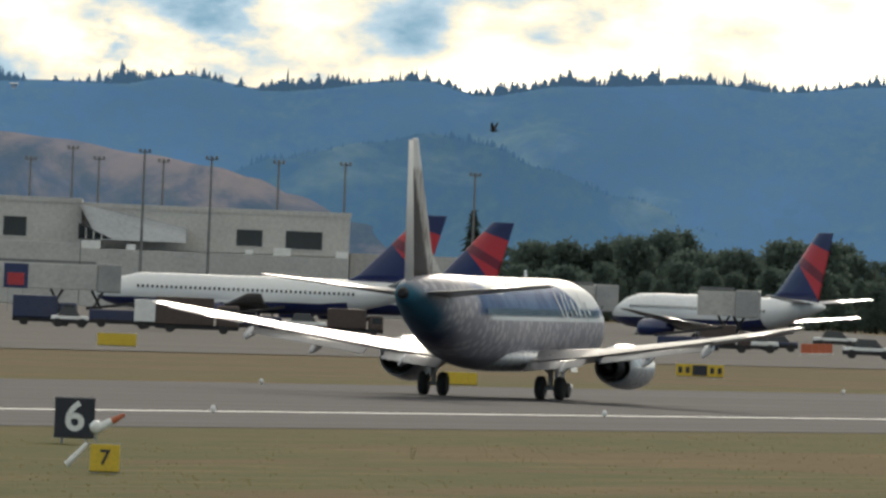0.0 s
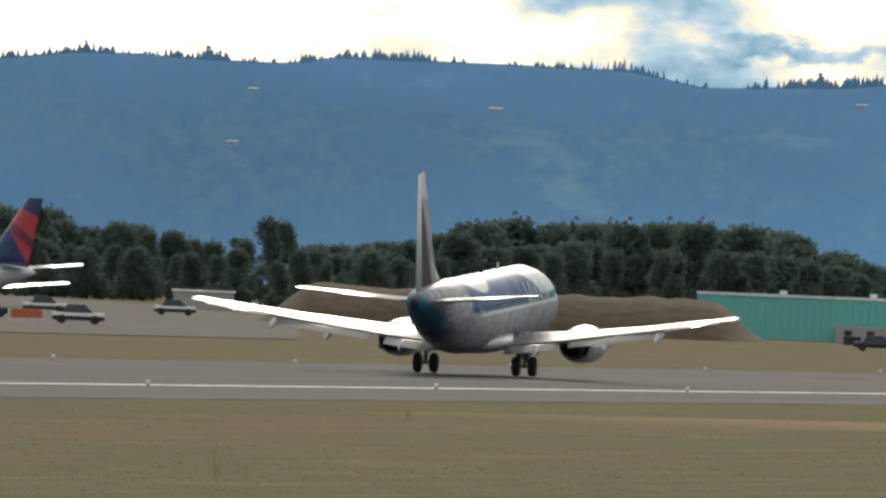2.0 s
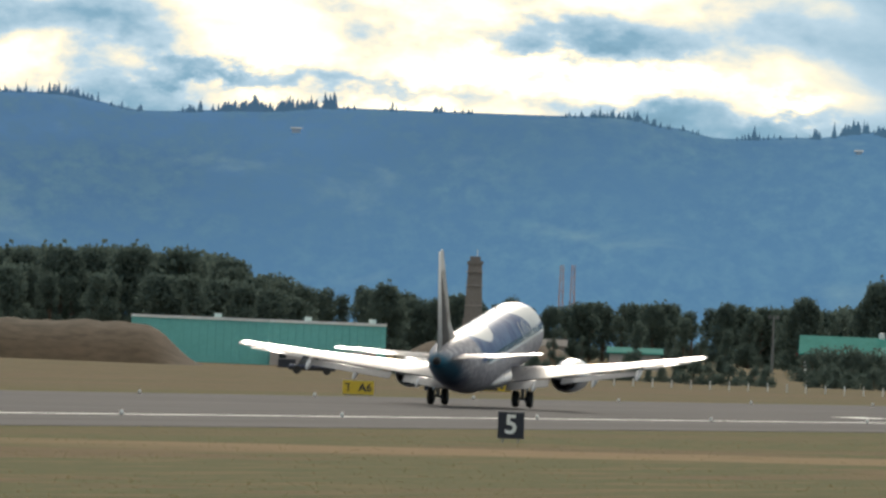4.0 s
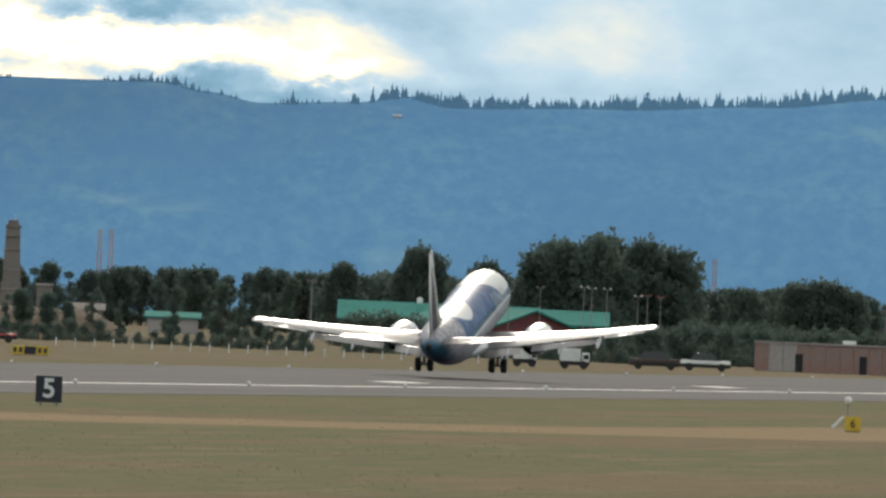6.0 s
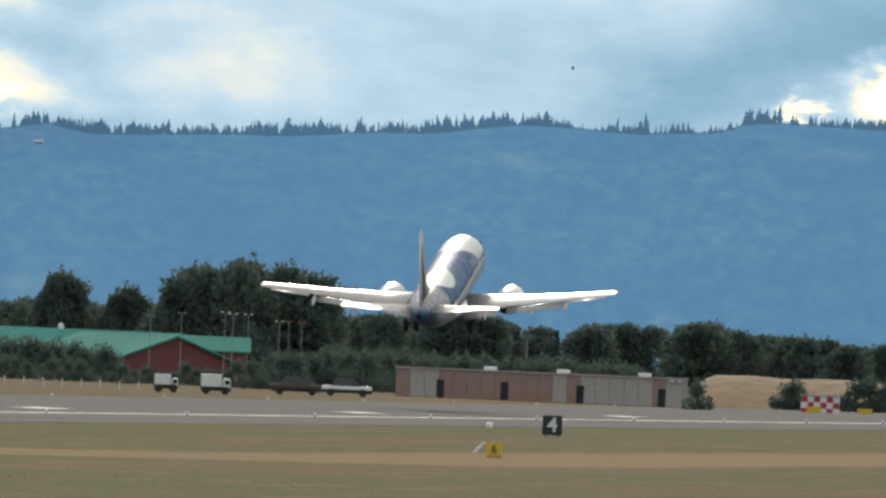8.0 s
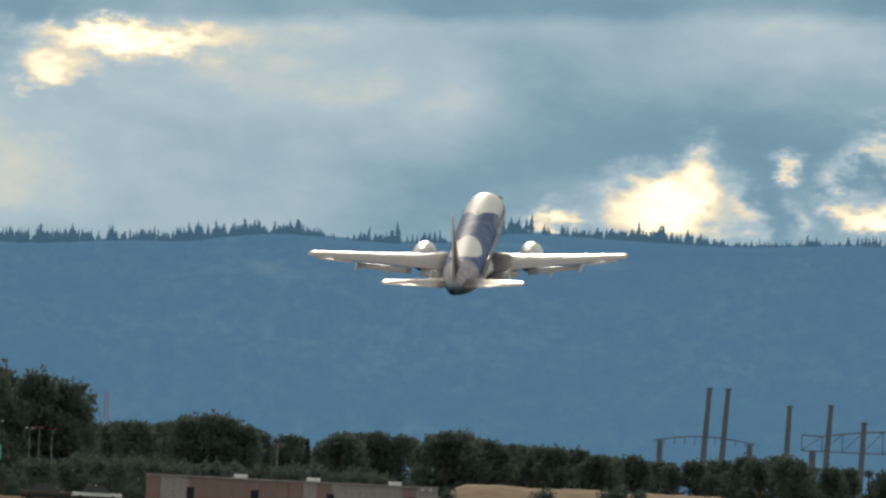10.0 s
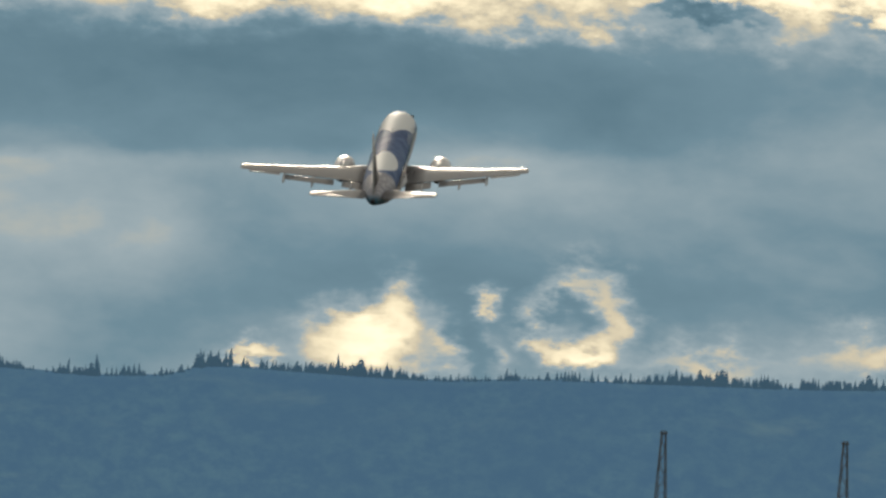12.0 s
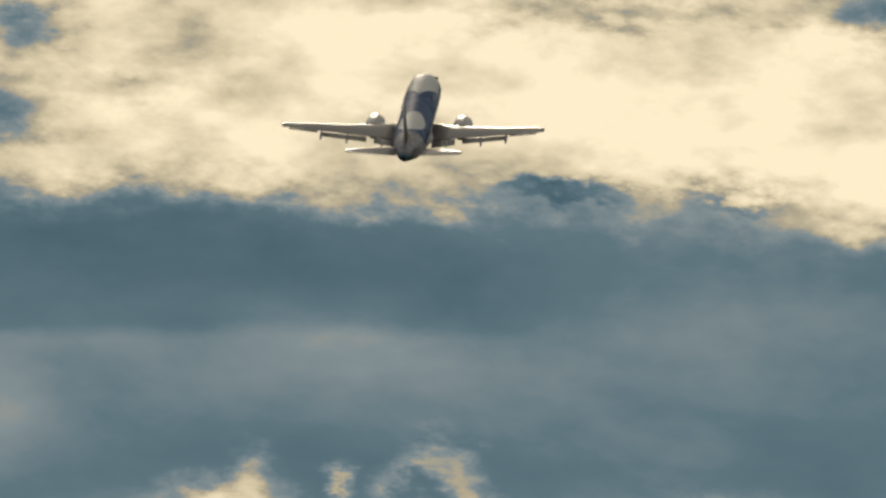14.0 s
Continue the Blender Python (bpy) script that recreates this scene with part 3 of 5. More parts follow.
LIVERY, FIN = livery(), fin_paint()
WING = material("wing_grey_paint", (0.36, 0.345, 0.345), (0.29, 0.28, 0.285), rough=0.30, metal=0.3, scale=0.8, coat=0.1, grain=0.05)
DARK = material("dark_metal", (0.035, 0.033, 0.035), (0.02, 0.02, 0.022), rough=0.5, metal=0.6, scale=2)
NACELLE = material("nacelle_paint", (0.55, 0.56, 0.58), (0.46, 0.47, 0.5), rough=0.28, metal=0.2, scale=1, coat=0.3, grain=0.06)
RUBBER = material("tyre_rubber", (0.025, 0.024, 0.024), (0.018, 0.018, 0.018), rough=0.75, scale=3)
STEEL = material("gear_steel", (0.42, 0.42, 0.43), (0.3, 0.3, 0.31), rough=0.4, metal=0.5, scale=3)
WINDOW = material("dark_glass", (0.02, 0.025, 0.03), (0.015, 0.018, 0.02), rough=0.12, scale=1)
WHITE = material("white_paint", (0.78, 0.78, 0.77), (0.66, 0.66, 0.65), rough=0.35, scale=0.6, coat=0.2, grain=0.05)


def airfoil(le, te, thick, m=9):
    """A wing section between two points, closed round."""
    le, te = Vector(le), Vector(te)
    chord = te - le
    up = Vector((0, 0, 1))
    pts = []
    for k in range(m):
        s = 1 - 0.5 * (1 + math.cos(math.pi * k / (m - 1)))
        pts.append((s, 1))
    for k in range(m - 2, 0, -1):
        s = 1 - 0.5 * (1 + math.cos(math.pi * k / (m - 1)))
        pts.append((s, -1))
    out = []
    for s, sign in pts:
        t = thick * 5 * (0.2969 * math.sqrt(s) - 0.126 * s - 0.3516 * s * s + 0.2843 * s ** 3 - 0.1015 * s ** 4)
        camber = 0.015 * math.sin(math.pi * s)
        out.append(le + chord * s + up * chord.length * (sign * t + camber))
    return out


def upright_foil(le, te, thick, m=9):
    out = []
    for p, q in zip(airfoil((le[0], le[1], 0), (te[0], te[1], 0), thick, m), range(999)):
        out.append(Vector((p.z, p.y, le[2] + (te[2] - le[2]) * (p.y - le[1]) / (te[1] - le[1]))))
    return out


def fuselage_rings(stations, sides=40):
    rings = []
    for y, zc, rx, rz in stations:
        rings.append([(rx * math.sin(2 * math.pi * i / sides), y, zc + rz * math.cos(2 * math.pi * i / sides)) for i in range(sides)])
    return rings


BODY = [(18.3, 2.75, 0.05, 0.05), (18.0, 2.78, 0.5, 0.45), (17.3, 2.85, 0.95, 0.85), (16.3, 2.98, 1.35, 1.28), (15.2, 3.12, 1.62, 1.65),
        (14.0, 3.22, 1.78, 1.88), (12.5, 3.27, 1.87, 1.98), (10, 3.28, 1.88, 2.0), (5, 3.28, 1.88, 2.0), (0, 3.28, 1.88, 2.0), (-4, 3.28, 1.88, 2.0),
        (-6, 3.31, 1.88, 1.98), (-8, 3.45, 1.82, 1.86), (-10, 3.66, 1.68, 1.66), (-12, 3.90, 1.44, 1.42), (-14, 4.14, 1.14, 1.16),
        (-16, 4.34, 0.80, 0.84), (-17.3, 4.44, 0.52, 0.54), (-17.9, 4.46, 0.34, 0.36), (-18.05, 4.46, 0.2, 0.2)]


def wheel(parent, x, y, z, r, w):
    ob = part("wheel", spin([(-w / 2, r * 0.62), (-w / 2, r * 0.86), (-w * 0.34, r * 0.97), (0, r), (w * 0.34, r * 0.97), (w / 2, r * 0.86), (w / 2, r * 0.62)], sides=24),
              RUBBER, parent, "black tyre", smooth=True, at=pose(x, y, z, 0, 0, 90))
    part("rim", spin([(-w * 0.46, r * 0.3), (-w * 0.5, r * 0.62), (w * 0.5, r * 0.62), (w * 0.46, r * 0.3)], sides=20), STEEL, ob, "grey hub")
    return ob


def airliner():
    plane = thing("airliner", "silver and blue twin-engined jet airliner taking off", "airplane")
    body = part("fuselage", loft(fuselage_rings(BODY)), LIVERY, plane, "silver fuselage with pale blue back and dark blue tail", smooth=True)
    part("wing_root_fairing", loft([[(rx * math.sin(2 * math.pi * i / 24), y, 1.75 + rz * math.cos(2 * math.pi * i / 24)) for i in range(24)]
                                    for y, rx, rz in ((6.6, 0.3, 0.2), (5.4, 1.55, 0.55), (3, 2.0, 0.62), (-1, 2.02, 0.62), (-3.4, 1.5, 0.5), (-5, 0.3, 0.15))]),
         NACELLE, plane, smooth=True)
    part("tail_cone", spin([(-18.25, 0.13), (-18.2, 0.2), (-18.0, 0.27), (-17.8, 0.3)], sides=16), DARK, plane, "dark exhaust outlet", at=pose(0, 0, 4.46))
    # windows in a row on both sides
    for sx in (-1, 1):
        for k in range(44):
            y = 12.6 - 0.51 * k
            bm = boxes((-0.012, 0.012, -0.12, 0.12, -0.17, 0.17))
            part("cabin_window", bm, WINDOW, body, at=pose(sx * 1.862, y, 3.78, 0, -sx * 15, 0))
        for k in range(2):
            part("flight_deck_window", boxes((-0.3, 0.3, -0.02, 0.02, -0.22, 0.22), bevel=0.01), WINDOW, body, at=pose(sx * (0.45 + 0.62 * k), 16.55 - 0.55 * k, 3.98, -38, 0, -sx * (16 + 32 * k)))
    # white lettering-like strokes on the forward side
    for sx in (-1, 1):
        for k, (w, h, sl) in enumerate(((0.15, 1.5, 16), (0.15, 1.4, -12), (0.12, 1.6, 8), (0.24, 0.75, 20), (0.22, 0.8, -8), (0.12, 1.4, 10), (0.24, 0.7, 22))):
            part("livery_stroke", boxes((-0.01, 0.01, -w / 2, w / 2, -h / 2, h / 2), bevel=0.004), WHITE, body, at=pose(sx * 1.77, 5.2 + 0.92 * k, 4.05, sl, -sx * 24, 0))
    # fin and rudder
    fin = part("fin", loft([upright_foil((0, y0, z), (0, y1, z), th) for y0, y1, z, th in
                            ((-8.4, -16.2, 4.9, 0.02), (-11.3, -16.25, 5.5, 0.035), (-12.9, -16.35, 6.3, 0.055), (-16.2, -17.3, 11.0, 0.06), (-16.4, -17.3, 11.1, 0.04))]), FIN, plane,
               "pale fin with brown fish-tail markings", smooth=True)
    part("rudder", loft([upright_foil((0, y0, z), (0, y1, z), 0.07) for y0, y1, z in ((-16.1, -17.85, 5.0), (-17.22, -18.05, 11.02))]), FIN, fin, smooth=True)
    wings = []
    for sx in (-1, 1):
        tp = part("tailplane", loft([airfoil((sx * x, a, z - 0.05 * (a - b)), (sx * x, b, z), th) for x, a, b, z, th in
                                     ((0.3, -12.9, -16.5, 4.46, 0.07), (6.2, -16.4, -17.75, 5.02, 0.07), (6.35, -16.8, -17.75, 5.04, 0.05))]), WING, plane, smooth=True)
        part("elevator", loft([airfoil((sx * x, a, z), (sx * x, b, z), 0.07) for x, a, b, z in ((0.9, -16.4, -17.3, 4.52), (6.2, -17.65, -18.15, 5.02))]), WING, tp, smooth=True)
        # wing: root, kink, tip; slight upward flex
        sect = [(1.0, 5.6, -1.3, 1.62, 0.13), (4.6, 3.3, -1.35, 2.02, 0.12), (9.5, 0.4, -2.55, 2.75, 0.11), (14.2, -2.35, -4.15, 3.55, 0.10), (14.44, -2.75, -4.15, 3.59, 0.06)]
        wing = part("wing", loft([airfoil((sx * x, a, z), (sx * x, b, z - 0.015 * (a - b)), th) for x, a, b, z, th in sect]), WING, plane, "grey metal wing", smooth=True)
        wings.append((wing, sx))
        for x0, x1, a0, a1, z0, z1, c in ((1.9, 4.5, -1.15, -1.2, 1.60, 1.86, 1.35), (5.3, 10.2, -1.45, -2.62, 1.98, 2.68, 1.0)):
            part("flap", loft([airfoil((sx * x, a, z), (sx * x, a - c * k, z - 0.30 * c * k), 0.10) for x, a, z, k in ((x0, a0, z0, 1.0), (x1, a1, z1, 0.85))]), WING, wing, "lowered flap", smooth=True)
        part("aileron", loft([airfoil((sx * x, a, z), (sx * x, a - c, z - 0.03), 0.06) for x, a, z, c in ((10.6, -2.75, 2.86, 0.75), (13.6, -3.95, 3.40, 0.5))]), WING, wing, smooth=True)
        part("slat", loft([airfoil((sx * x, a + 0.30, z - 0.14), (sx * x, a - 0.35, z + 0.08), 0.12) for x, a, z in ((6.2, 2.35, 2.26), (13.8, -2.1, 3.48))]), WING, wing, "extended leading-edge slat", smooth=True)
        for k in range(4):
            y = 0.2 + 0.9 * k
            part("spoiler_vent", boxes((-0.1, 0.1, -0.14, 0.14, -0.006, 0.006)), DARK, wing, at=pose(sx * 2.6, 0.2 + 0.75 * k, 2.23 + 0.035 * k * (2 - k)))
        for x, y, z, ln in ((3.6, -1.2, 1.62, 1.6), (7.4, -1.9, 2.05, 1.7), (10.2, -2.7, 2.55, 1.5)):
            part("flap_track_fairing", loft([[(0.17 * r * math.cos(2 * math.pi * i / 12), q, 0.24 * r * math.sin(2 * math.pi * i / 12) - 0.1 * abs(q)) for i in range(12)]
                                             for q, r in ((1.2, 0.1), (0.6, 0.8), (-0.4, 1.0), (-1.1, 0.7), (-ln, 0.08))]), NACELLE, wing, smooth=True, at=pose(sx * x, y, z, 8))
        part("tip_lamp", spin([(-0.1, 0.02), (0, 0.06), (0.1, 0.02)], sides=10), WHITE, wing, at=pose(sx * 14.47, -3.4, 3.6))
        # engine with flattened nacelle, dark nozzle and plug
        eng = part("engine", loft([[(rx * math.cos(2 * math.pi * i / 32), y, 1.48 + dz + (rz if math.sin(2 * math.pi * i / 32) > 0 else rz * 0.9) * math.sin(2 * math.pi * i / 32)) for i in range(32)]
                                   for y, rx, rz, dz in ((6.7, 0.82, 0.80, 0), (6.75, 0.95, 0.92, 0), (6.55, 1.03, 1.0, 0), (5.6, 1.10, 1.06, 0), (4.4, 1.08, 1.04, 0.02), (3.2, 0.95, 0.93, 0.05), (2.5, 0.82, 0.82, 0.06), (2.48, 0.76, 0.76, 0.06), (3.0, 0.74, 0.74, 0.06))], caps=True),
                   NACELLE, plane, "pale grey engine nacelle", smooth=True, at=pose(sx * 4.83, 0, 0))
        part("nozzle", spin([(3.1, 0.60), (2.2, 0.58), (1.45, 0.47), (1.44, 0.43), (2.0, 0.42)], sides=24), DARK, eng, "dark exhaust nozzle", smooth=True, at=pose(0, 0, 1.54))
        part("exhaust_plug", spin([(2.4, 0.3), (1.6, 0.26), (0.95, 0.05)], sides=18), DARK, eng, smooth=True, at=pose(0, 0, 1.54))
        part("inlet_fan", spin([(6.15, 0.80), (6.1, 0.81), (6.0, 0.2)], sides=24), DARK, eng, at=pose(0, 0, 1.48))
        part("pylon", loft([[(0.16, y, z0), (0.16, y, z1), (-0.16, y, z1), (-0.16, y, z0)] for y, z0, z1 in ((5.6, 2.3, 2.42), (4.0, 2.2, 2.55), (2.4, 2.0, 2.3), (0.6, 1.85, 2.05), (-0.4, 1.8, 1.9))]), NACELLE, eng)
    # nose gear and main gears
    gears = []
    for sx in (-1, 1):
        g = part("main_gear", tubes(((0, 0, 0.1), (0, 0, -1.38), 0.13, 0.11), ((-0.42, 0, -1.38), (0.42, 0, -1.38), 0.09, 0.09), ((-sx * 0.1, 0.1, -0.7), (-sx * 1.1, 0.3, 0.05), 0.07, 0.05),
                                    ((0, -0.12, -0.5), (0, -0.3, -1.2), 0.05, 0.05)), STEEL, plane, "grey main landing gear", at=pose(sx * 2.62, 0, 1.9))
        part("gear_door", boxes((-0.03, 0.03, -0.35, 0.35, -1.0, 0.05), bevel=0.01), NACELLE, g, at=pose(sx * 0.28, 0, 0))
        for k in (-1, 1):
            wheel(g, k * 0.43, 0, -1.38, 0.52, 0.38)
        gears.append((g, sx))
    ng = part("nose_gear", tubes(((0, 0, 0.2), (0, 0, -1.2), 0.1, 0.08), ((-0.25, 0, -1.2), (0.25, 0, -1.2), 0.06, 0.06), ((0, 0.05, -0.5), (0, 0.9, 0.1), 0.05, 0.05)), STEEL, plane, "grey nose landing gear", at=pose(0, 14.27, 1.55))
    for k in (-1, 1):
        wheel(ng, k * 0.22, 0, -1.2, 0.35, 0.22)
        part("nose_gear_door", boxes((-0.02, 0.02, -0.6, 0.7, -0.5, 0.0), bevel=0.008), NACELLE, ng, at=pose(k * 0.38, 0.2, 0.1, 0, -k * 8))
    # small roof things
    part("roof_aerial", loft([[(0.02, y0, z), (0.02, y1, z), (-0.02, y1, z), (-0.02, y0, z)] for y0, y1, z in ((6.2, 5.6, 5.25), (5.95, 5.65, 5.62))]), WHITE, plane)
    part("beacon", spin([(-0.1, 0.02), (0, 0.08), (0.1, 0.02)], sides=10), DARK, plane, at=pose(0, 1.0, 5.3, 90))
    return plane, gears, ng, wings


PLANE, MAIN_GEARS, NOSE_GEAR, WINGS = airliner()


def motions():
    # seconds, x, y, z, pitch, bank, heading
    rows = [(0, -203.5, 789.3, 0.36, 0.1, 0.0, 1.75), (0.5, -203.7, 829.4, 0.36, 0.6, 0.0, 1.76), (1, -203.8, 870.5, 0.37, 1.3, 0.0, 1.77),
            (1.5, -203.9, 911.4, 0.38, 2.0, 0.0, 1.78), (2, -204.1, 953.6, 0.39, 2.6, -0.1, 1.84), (2.5, -204.2, 995.8, 0.4, 3.1, -0.2, 1.84),
            (3, -204.3, 1038.2, 0.40, 4.0, -0.25, 1.84), (4.25, -204.9, 1147, 0.40, 6.0, -0.4, 1.86), (5.5, -205.5, 1258.3, 0.47, 8.1, -0.7, 1.9),
            (6, -205.6, 1302.9, 0.92, 9.0, -1.2, 1.9), (6.5, -205.8, 1348, 1.70, 9.6, -1.3, 1.9), (7, -206.2, 1393.7, 2.92, 10.2, -1.0, 1.9),
            (7.5, -206.4, 1439, 4.6, 10.6, -1.0, 1.85), (8, -206.7, 1484.3, 6.85, 11.0, -0.95, 1.75), (9.25, -207.3, 1598.5, 15.5, 14.2, -1.6, 1.7),
            (10.5, -207.9, 1713.6, 26.95, 16.5, -2.3, 1.7), (11, -208.6, 1760.2, 33.35, 16.7, -2.3, 1.7), (11.5, -209.2, 1805.7, 39.85, 16.75, -2.1, 1.74),
            (12, -209.9, 1851.4, 46.8, 16.8, -1.9, 1.75), (12.5, -210.7, 1897.3, 54.05, 16.85, -1.7, 1.8), (13, -211.2, 1942.8, 61.2, 17.05, -1.6, 1.78),
            (13.5, -211.7, 1988.2, 68.5, 17.3, -1.5, 1.78), (14, -212.5, 2033.6, 76.2, 18.0, -1.6, 1.82)]
    walk(PLANE, [(t, pose(x, y, z, p, b, h)) for t, x, y, z, p, b, h in rows])
    # the wings bend up as they take the load
    for w, sx in WINGS:
        walk(w, [(t, pose(0, 0, 0, 0, -sx * k, 0)) for t, k in ((0, 0.0), (2, 0.0), (3, 0.2), (5.5, 1.1), (8, 1.2), (14, 1.1))])
    for g, sx in MAIN_GEARS:
        up = lambda k, drop=0.0: pose(sx * 2.62, 0, 1.9 - drop, 0, sx * 84 * k, 0)
        walk(g, [(0, up(0)), (5.5, up(0)), (6.5, up(0, 0.3)), (8.6, up(0, 0.3)), (9.8, up(0.35)), (10.6, up(0.7)), (11.4, up(1)), (14, up(1))])
    fold = lambda k: pose(0, 14.27, 1.55, 85 * k, 0, 0)
    walk(NOSE_GEAR, [(0, fold(0)), (8.6, fold(0)), (9.8, fold(0.4)), (10.6, fold(0.8)), (11.2, fold(1)), (14, fold(1))])
    flights = [(420, [(0, 81, -213), (0.3, 60, -210), (1, 5, -200), (3, -180, -190), (8, -700, -150), (14, -1400, -120)]),
               (1100, [(0, 6200, -700), (6.5, 4700, -520), (7.4, 4260, -445), (7.8, 4096, -445), (8, 4065, -447), (8.4, 4000, -490), (9.2, 3900, -950), (14, 2500, -2400)])]
    for (t, wings), (d, flight) in zip(BIRDS, flights):
        walk(t, [(s, pose(*spot(u, v, d), 0, 0, 75)) for s, u, v in flight])
        for w, sx in wings:
            walk(w, [(0.1 * k, pose(sx * 0.02, 0, 0.01, 0, -sx * (58, 5, -22, 18)[k % 4], 0)) for k in range(141)])


# ---- small signs and lights along the runway ----
def place(u, d, turn=0.0, z=0.0):
    """On the ground at a bearing, with local x to the right and y away from the eye."""
    p = side(u, d)
    return pose(p.x, p.y, z, 0, 0, math.degrees(0.25524 - u / SCALE) + turn)


SIGN_BLACK = material("sign_black", (0.015, 0.016, 0.03), (0.01, 0.011, 0.02), rough=0.45, scale=2)
SIGN_WHITE = material("sign_white", (0.75, 0.76, 0.76), (0.68, 0.69, 0.69), rough=0.5, scale=2)
SIGN_YELLOW = material("sign_yellow", (0.66, 0.46, 0.03), (0.55, 0.38, 0.03), rough=0.5, scale=2)
TIN = material("grey_tin", (0.34, 0.34, 0.34), (0.24, 0.24, 0.24), rough=0.5, metal=0.3, scale=2)
ORANGE = material("orange_paint", (0.50, 0.12, 0.05), (0.4, 0.10, 0.04), rough=0.5, scale=2)
GLASS_LAMP = material("frosted_lamp", (0.8, 0.8, 0.78), (0.7, 0.7, 0.7), rough=0.25, scale=3, coat=0.5)
GREEN_WEED = material("dry_weed", (0.33, 0.27, 0.13), (0.2, 0.2, 0.08), rough=0.9, scale=3)


def writing(text, size, mat, parent, x, y, z, wide=1.0):
    c = bpy.data.curves.new("legend", "FONT")
    c.body, c.size, c.extrude, c.offset = text, size, 0.012, 0.02 * size
    c.align_x, c.align_y = "CENTER", "CENTER"
    c.materials.append(mat)
    ob = new("legend", c)
    ob.parent = parent
    ob.matrix_basis = pose(x, y, z, 90) @ Matrix.Diagonal((wide, 1, 1, 1))
    return ob


def board(name, label, u, d, w, h, lift, mat, text="", ink=None, size=1.0, legs=2, turn=0.0, group="", thick=0.3):
    t = thing(name, label, "sign", place(u, d, turn), group)
    part("panel", boxes((-w / 2, w / 2, -thick / 2, thick / 2, lift, lift + h), bevel=0.02), mat, t)
    for z in (lift, lift + h):
        part("rim", boxes((-w / 2 - 0.03, w / 2 + 0.03, -0.05, 0.05, z - 0.03, z + 0.03)), TIN, t)
    for k in range(legs):
        x = (k - (legs - 1) / 2) * w * 0.6 if legs > 1 else 0
        part("leg", tubes(((x, 0, -0.1), (x, 0, lift + 0.05), 0.04)), TIN, t)
    if text:
        writing(text, size, ink, t, 0, -thick / 2 - 0.006, lift + h / 2)
    return t


for text, u, y in (("6", -639, 546), ("5", 2531, 854), ("4", 4056, 1158)):
    d = 153.6 / math.sin(0.25524 - u / SCALE)
    board("distance_sign", "black distance board with white %s on short legs" % {"6": "six", "5": "five", "4": "four"}[text], u, d, 1.22, 1.2, 0.2, SIGN_BLACK, text, SIGN_WHITE, 1.25, group="distance boards")


def marker_station(u, d, text, label):
    """A small yellow board with its slanted brace and a lamp head beside it."""
    t = board("guidance_sign", label, u, d, 0.78, 0.72, 0.06, SIGN_YELLOW, text, SIGN_BLACK, 0.55, group="yellow boards")
    part("brace", tubes(((-1.0, 0.15, 0.2), (-0.45, 0.15, 0.78), 0.09, 0.07)), SIGN_WHITE, t, "slanted pale brace")
    return t


def wind_lamp(u, d, z, label, arm):
    t = thing("approach_lamp", label, "lamp", place(u, d))
    part("stake", tubes(((0, 0, -0.1), (0, 0, z), 0.03)), TIN, t)
    part("lamp_head", spin([(-0.16, 0.1), (-0.1, 0.17), (0.1, 0.19), (0.2, 0.1)], sides=16), GLASS_LAMP, t, "white lamp head", at=pose(0, 0, z + 0.1, 90 if not arm else 0), smooth=True)
    if arm:
        bm = tubes(((0.1, 0, z + 0.1), (0.42, 0, z + 0.28), 0.13, 0.10))
        part("sleeve", bm, SIGN_WHITE, t, "white sleeve")
        part("sleeve_tip", tubes(((0.42, 0, z + 0.28), (0.75, 0, z + 0.47), 0.10, 0.05)), ORANGE, t, "orange sleeve tip")
    return t


marker_station(-583, 489, "7", "yellow board with black seven in the grass")
wind_lamp(-600, 508, 0.95, "white lamp with orange-tipped wind sleeve", True)
marker_station(3955, 930, "6", "yellow board with black six in the grass")
wind_lamp(3945, 960, 1.35, "white lamp head on a thin stake", False)

light = thing("runway_light", "small white elevated runway edge light", "light", pose(-184.3 + veer(851 - 61.3 * 8), 851 - 61.3 * 8, 0), "runway edge lights")
part("stem", tubes(((0, 0, -0.05), (0, 0, 0.14), 0.03)), TIN, light)
part("lens", spin([(-0.1, 0.07), (0, 0.11), (0.1, 0.08), (0.14, 0.03)], sides=12), GLASS_LAMP, light, at=pose(0, 0, 0.2, 90), smooth=True)
for k in range(1, 26):
    y = 851 - 61.3 * (8 - k)
    copy_thing(light, pose(-184.3 + veer(y), y, 0.1))
    copy_thing(light, pose(-231.0 + veer(y), y, 0.05))

# taxiway boards beyond the runway
t = board("taxiway_sign", "yellow taxiway board with black centre panel", 463, 1135, 2.9, 0.72, 0.15, SIGN_YELLOW, group="taxiway boards")
part("centre_panel", boxes((-0.45, 0.45, -0.17, -0.155, 0.2, 0.82)), SIGN_BLACK, t)
for x in (-1.2, -0.75, 0.75, 1.2):
    part("mark", boxes((x - 0.12, x + 0.12, -0.165, -0.155, 0.32, 0.7)), SIGN_BLACK, t)
t = board("taxiway_sign", "yellow taxiway board with arrow and black lettering", 2258, 1310, 2.2, 0.95, 0.12, SIGN_YELLOW, group="taxiway boards")
writing("A6", 0.8, SIGN_BLACK, t, 0.5, -0.16, 0.58)
part("arrow", boxes((-0.75, -0.65, -0.165, -0.155, 0.3, 0.85), (-0.95, -0.6, -0.165, -0.155, 0.78, 0.88)), SIGN_BLACK, t)
t = board("taxiway_sign", "yellow taxiway board with black centre panel", 2495, 1470, 2.9, 0.7, 0.15, SIGN_YELLOW, group="taxiway boards")
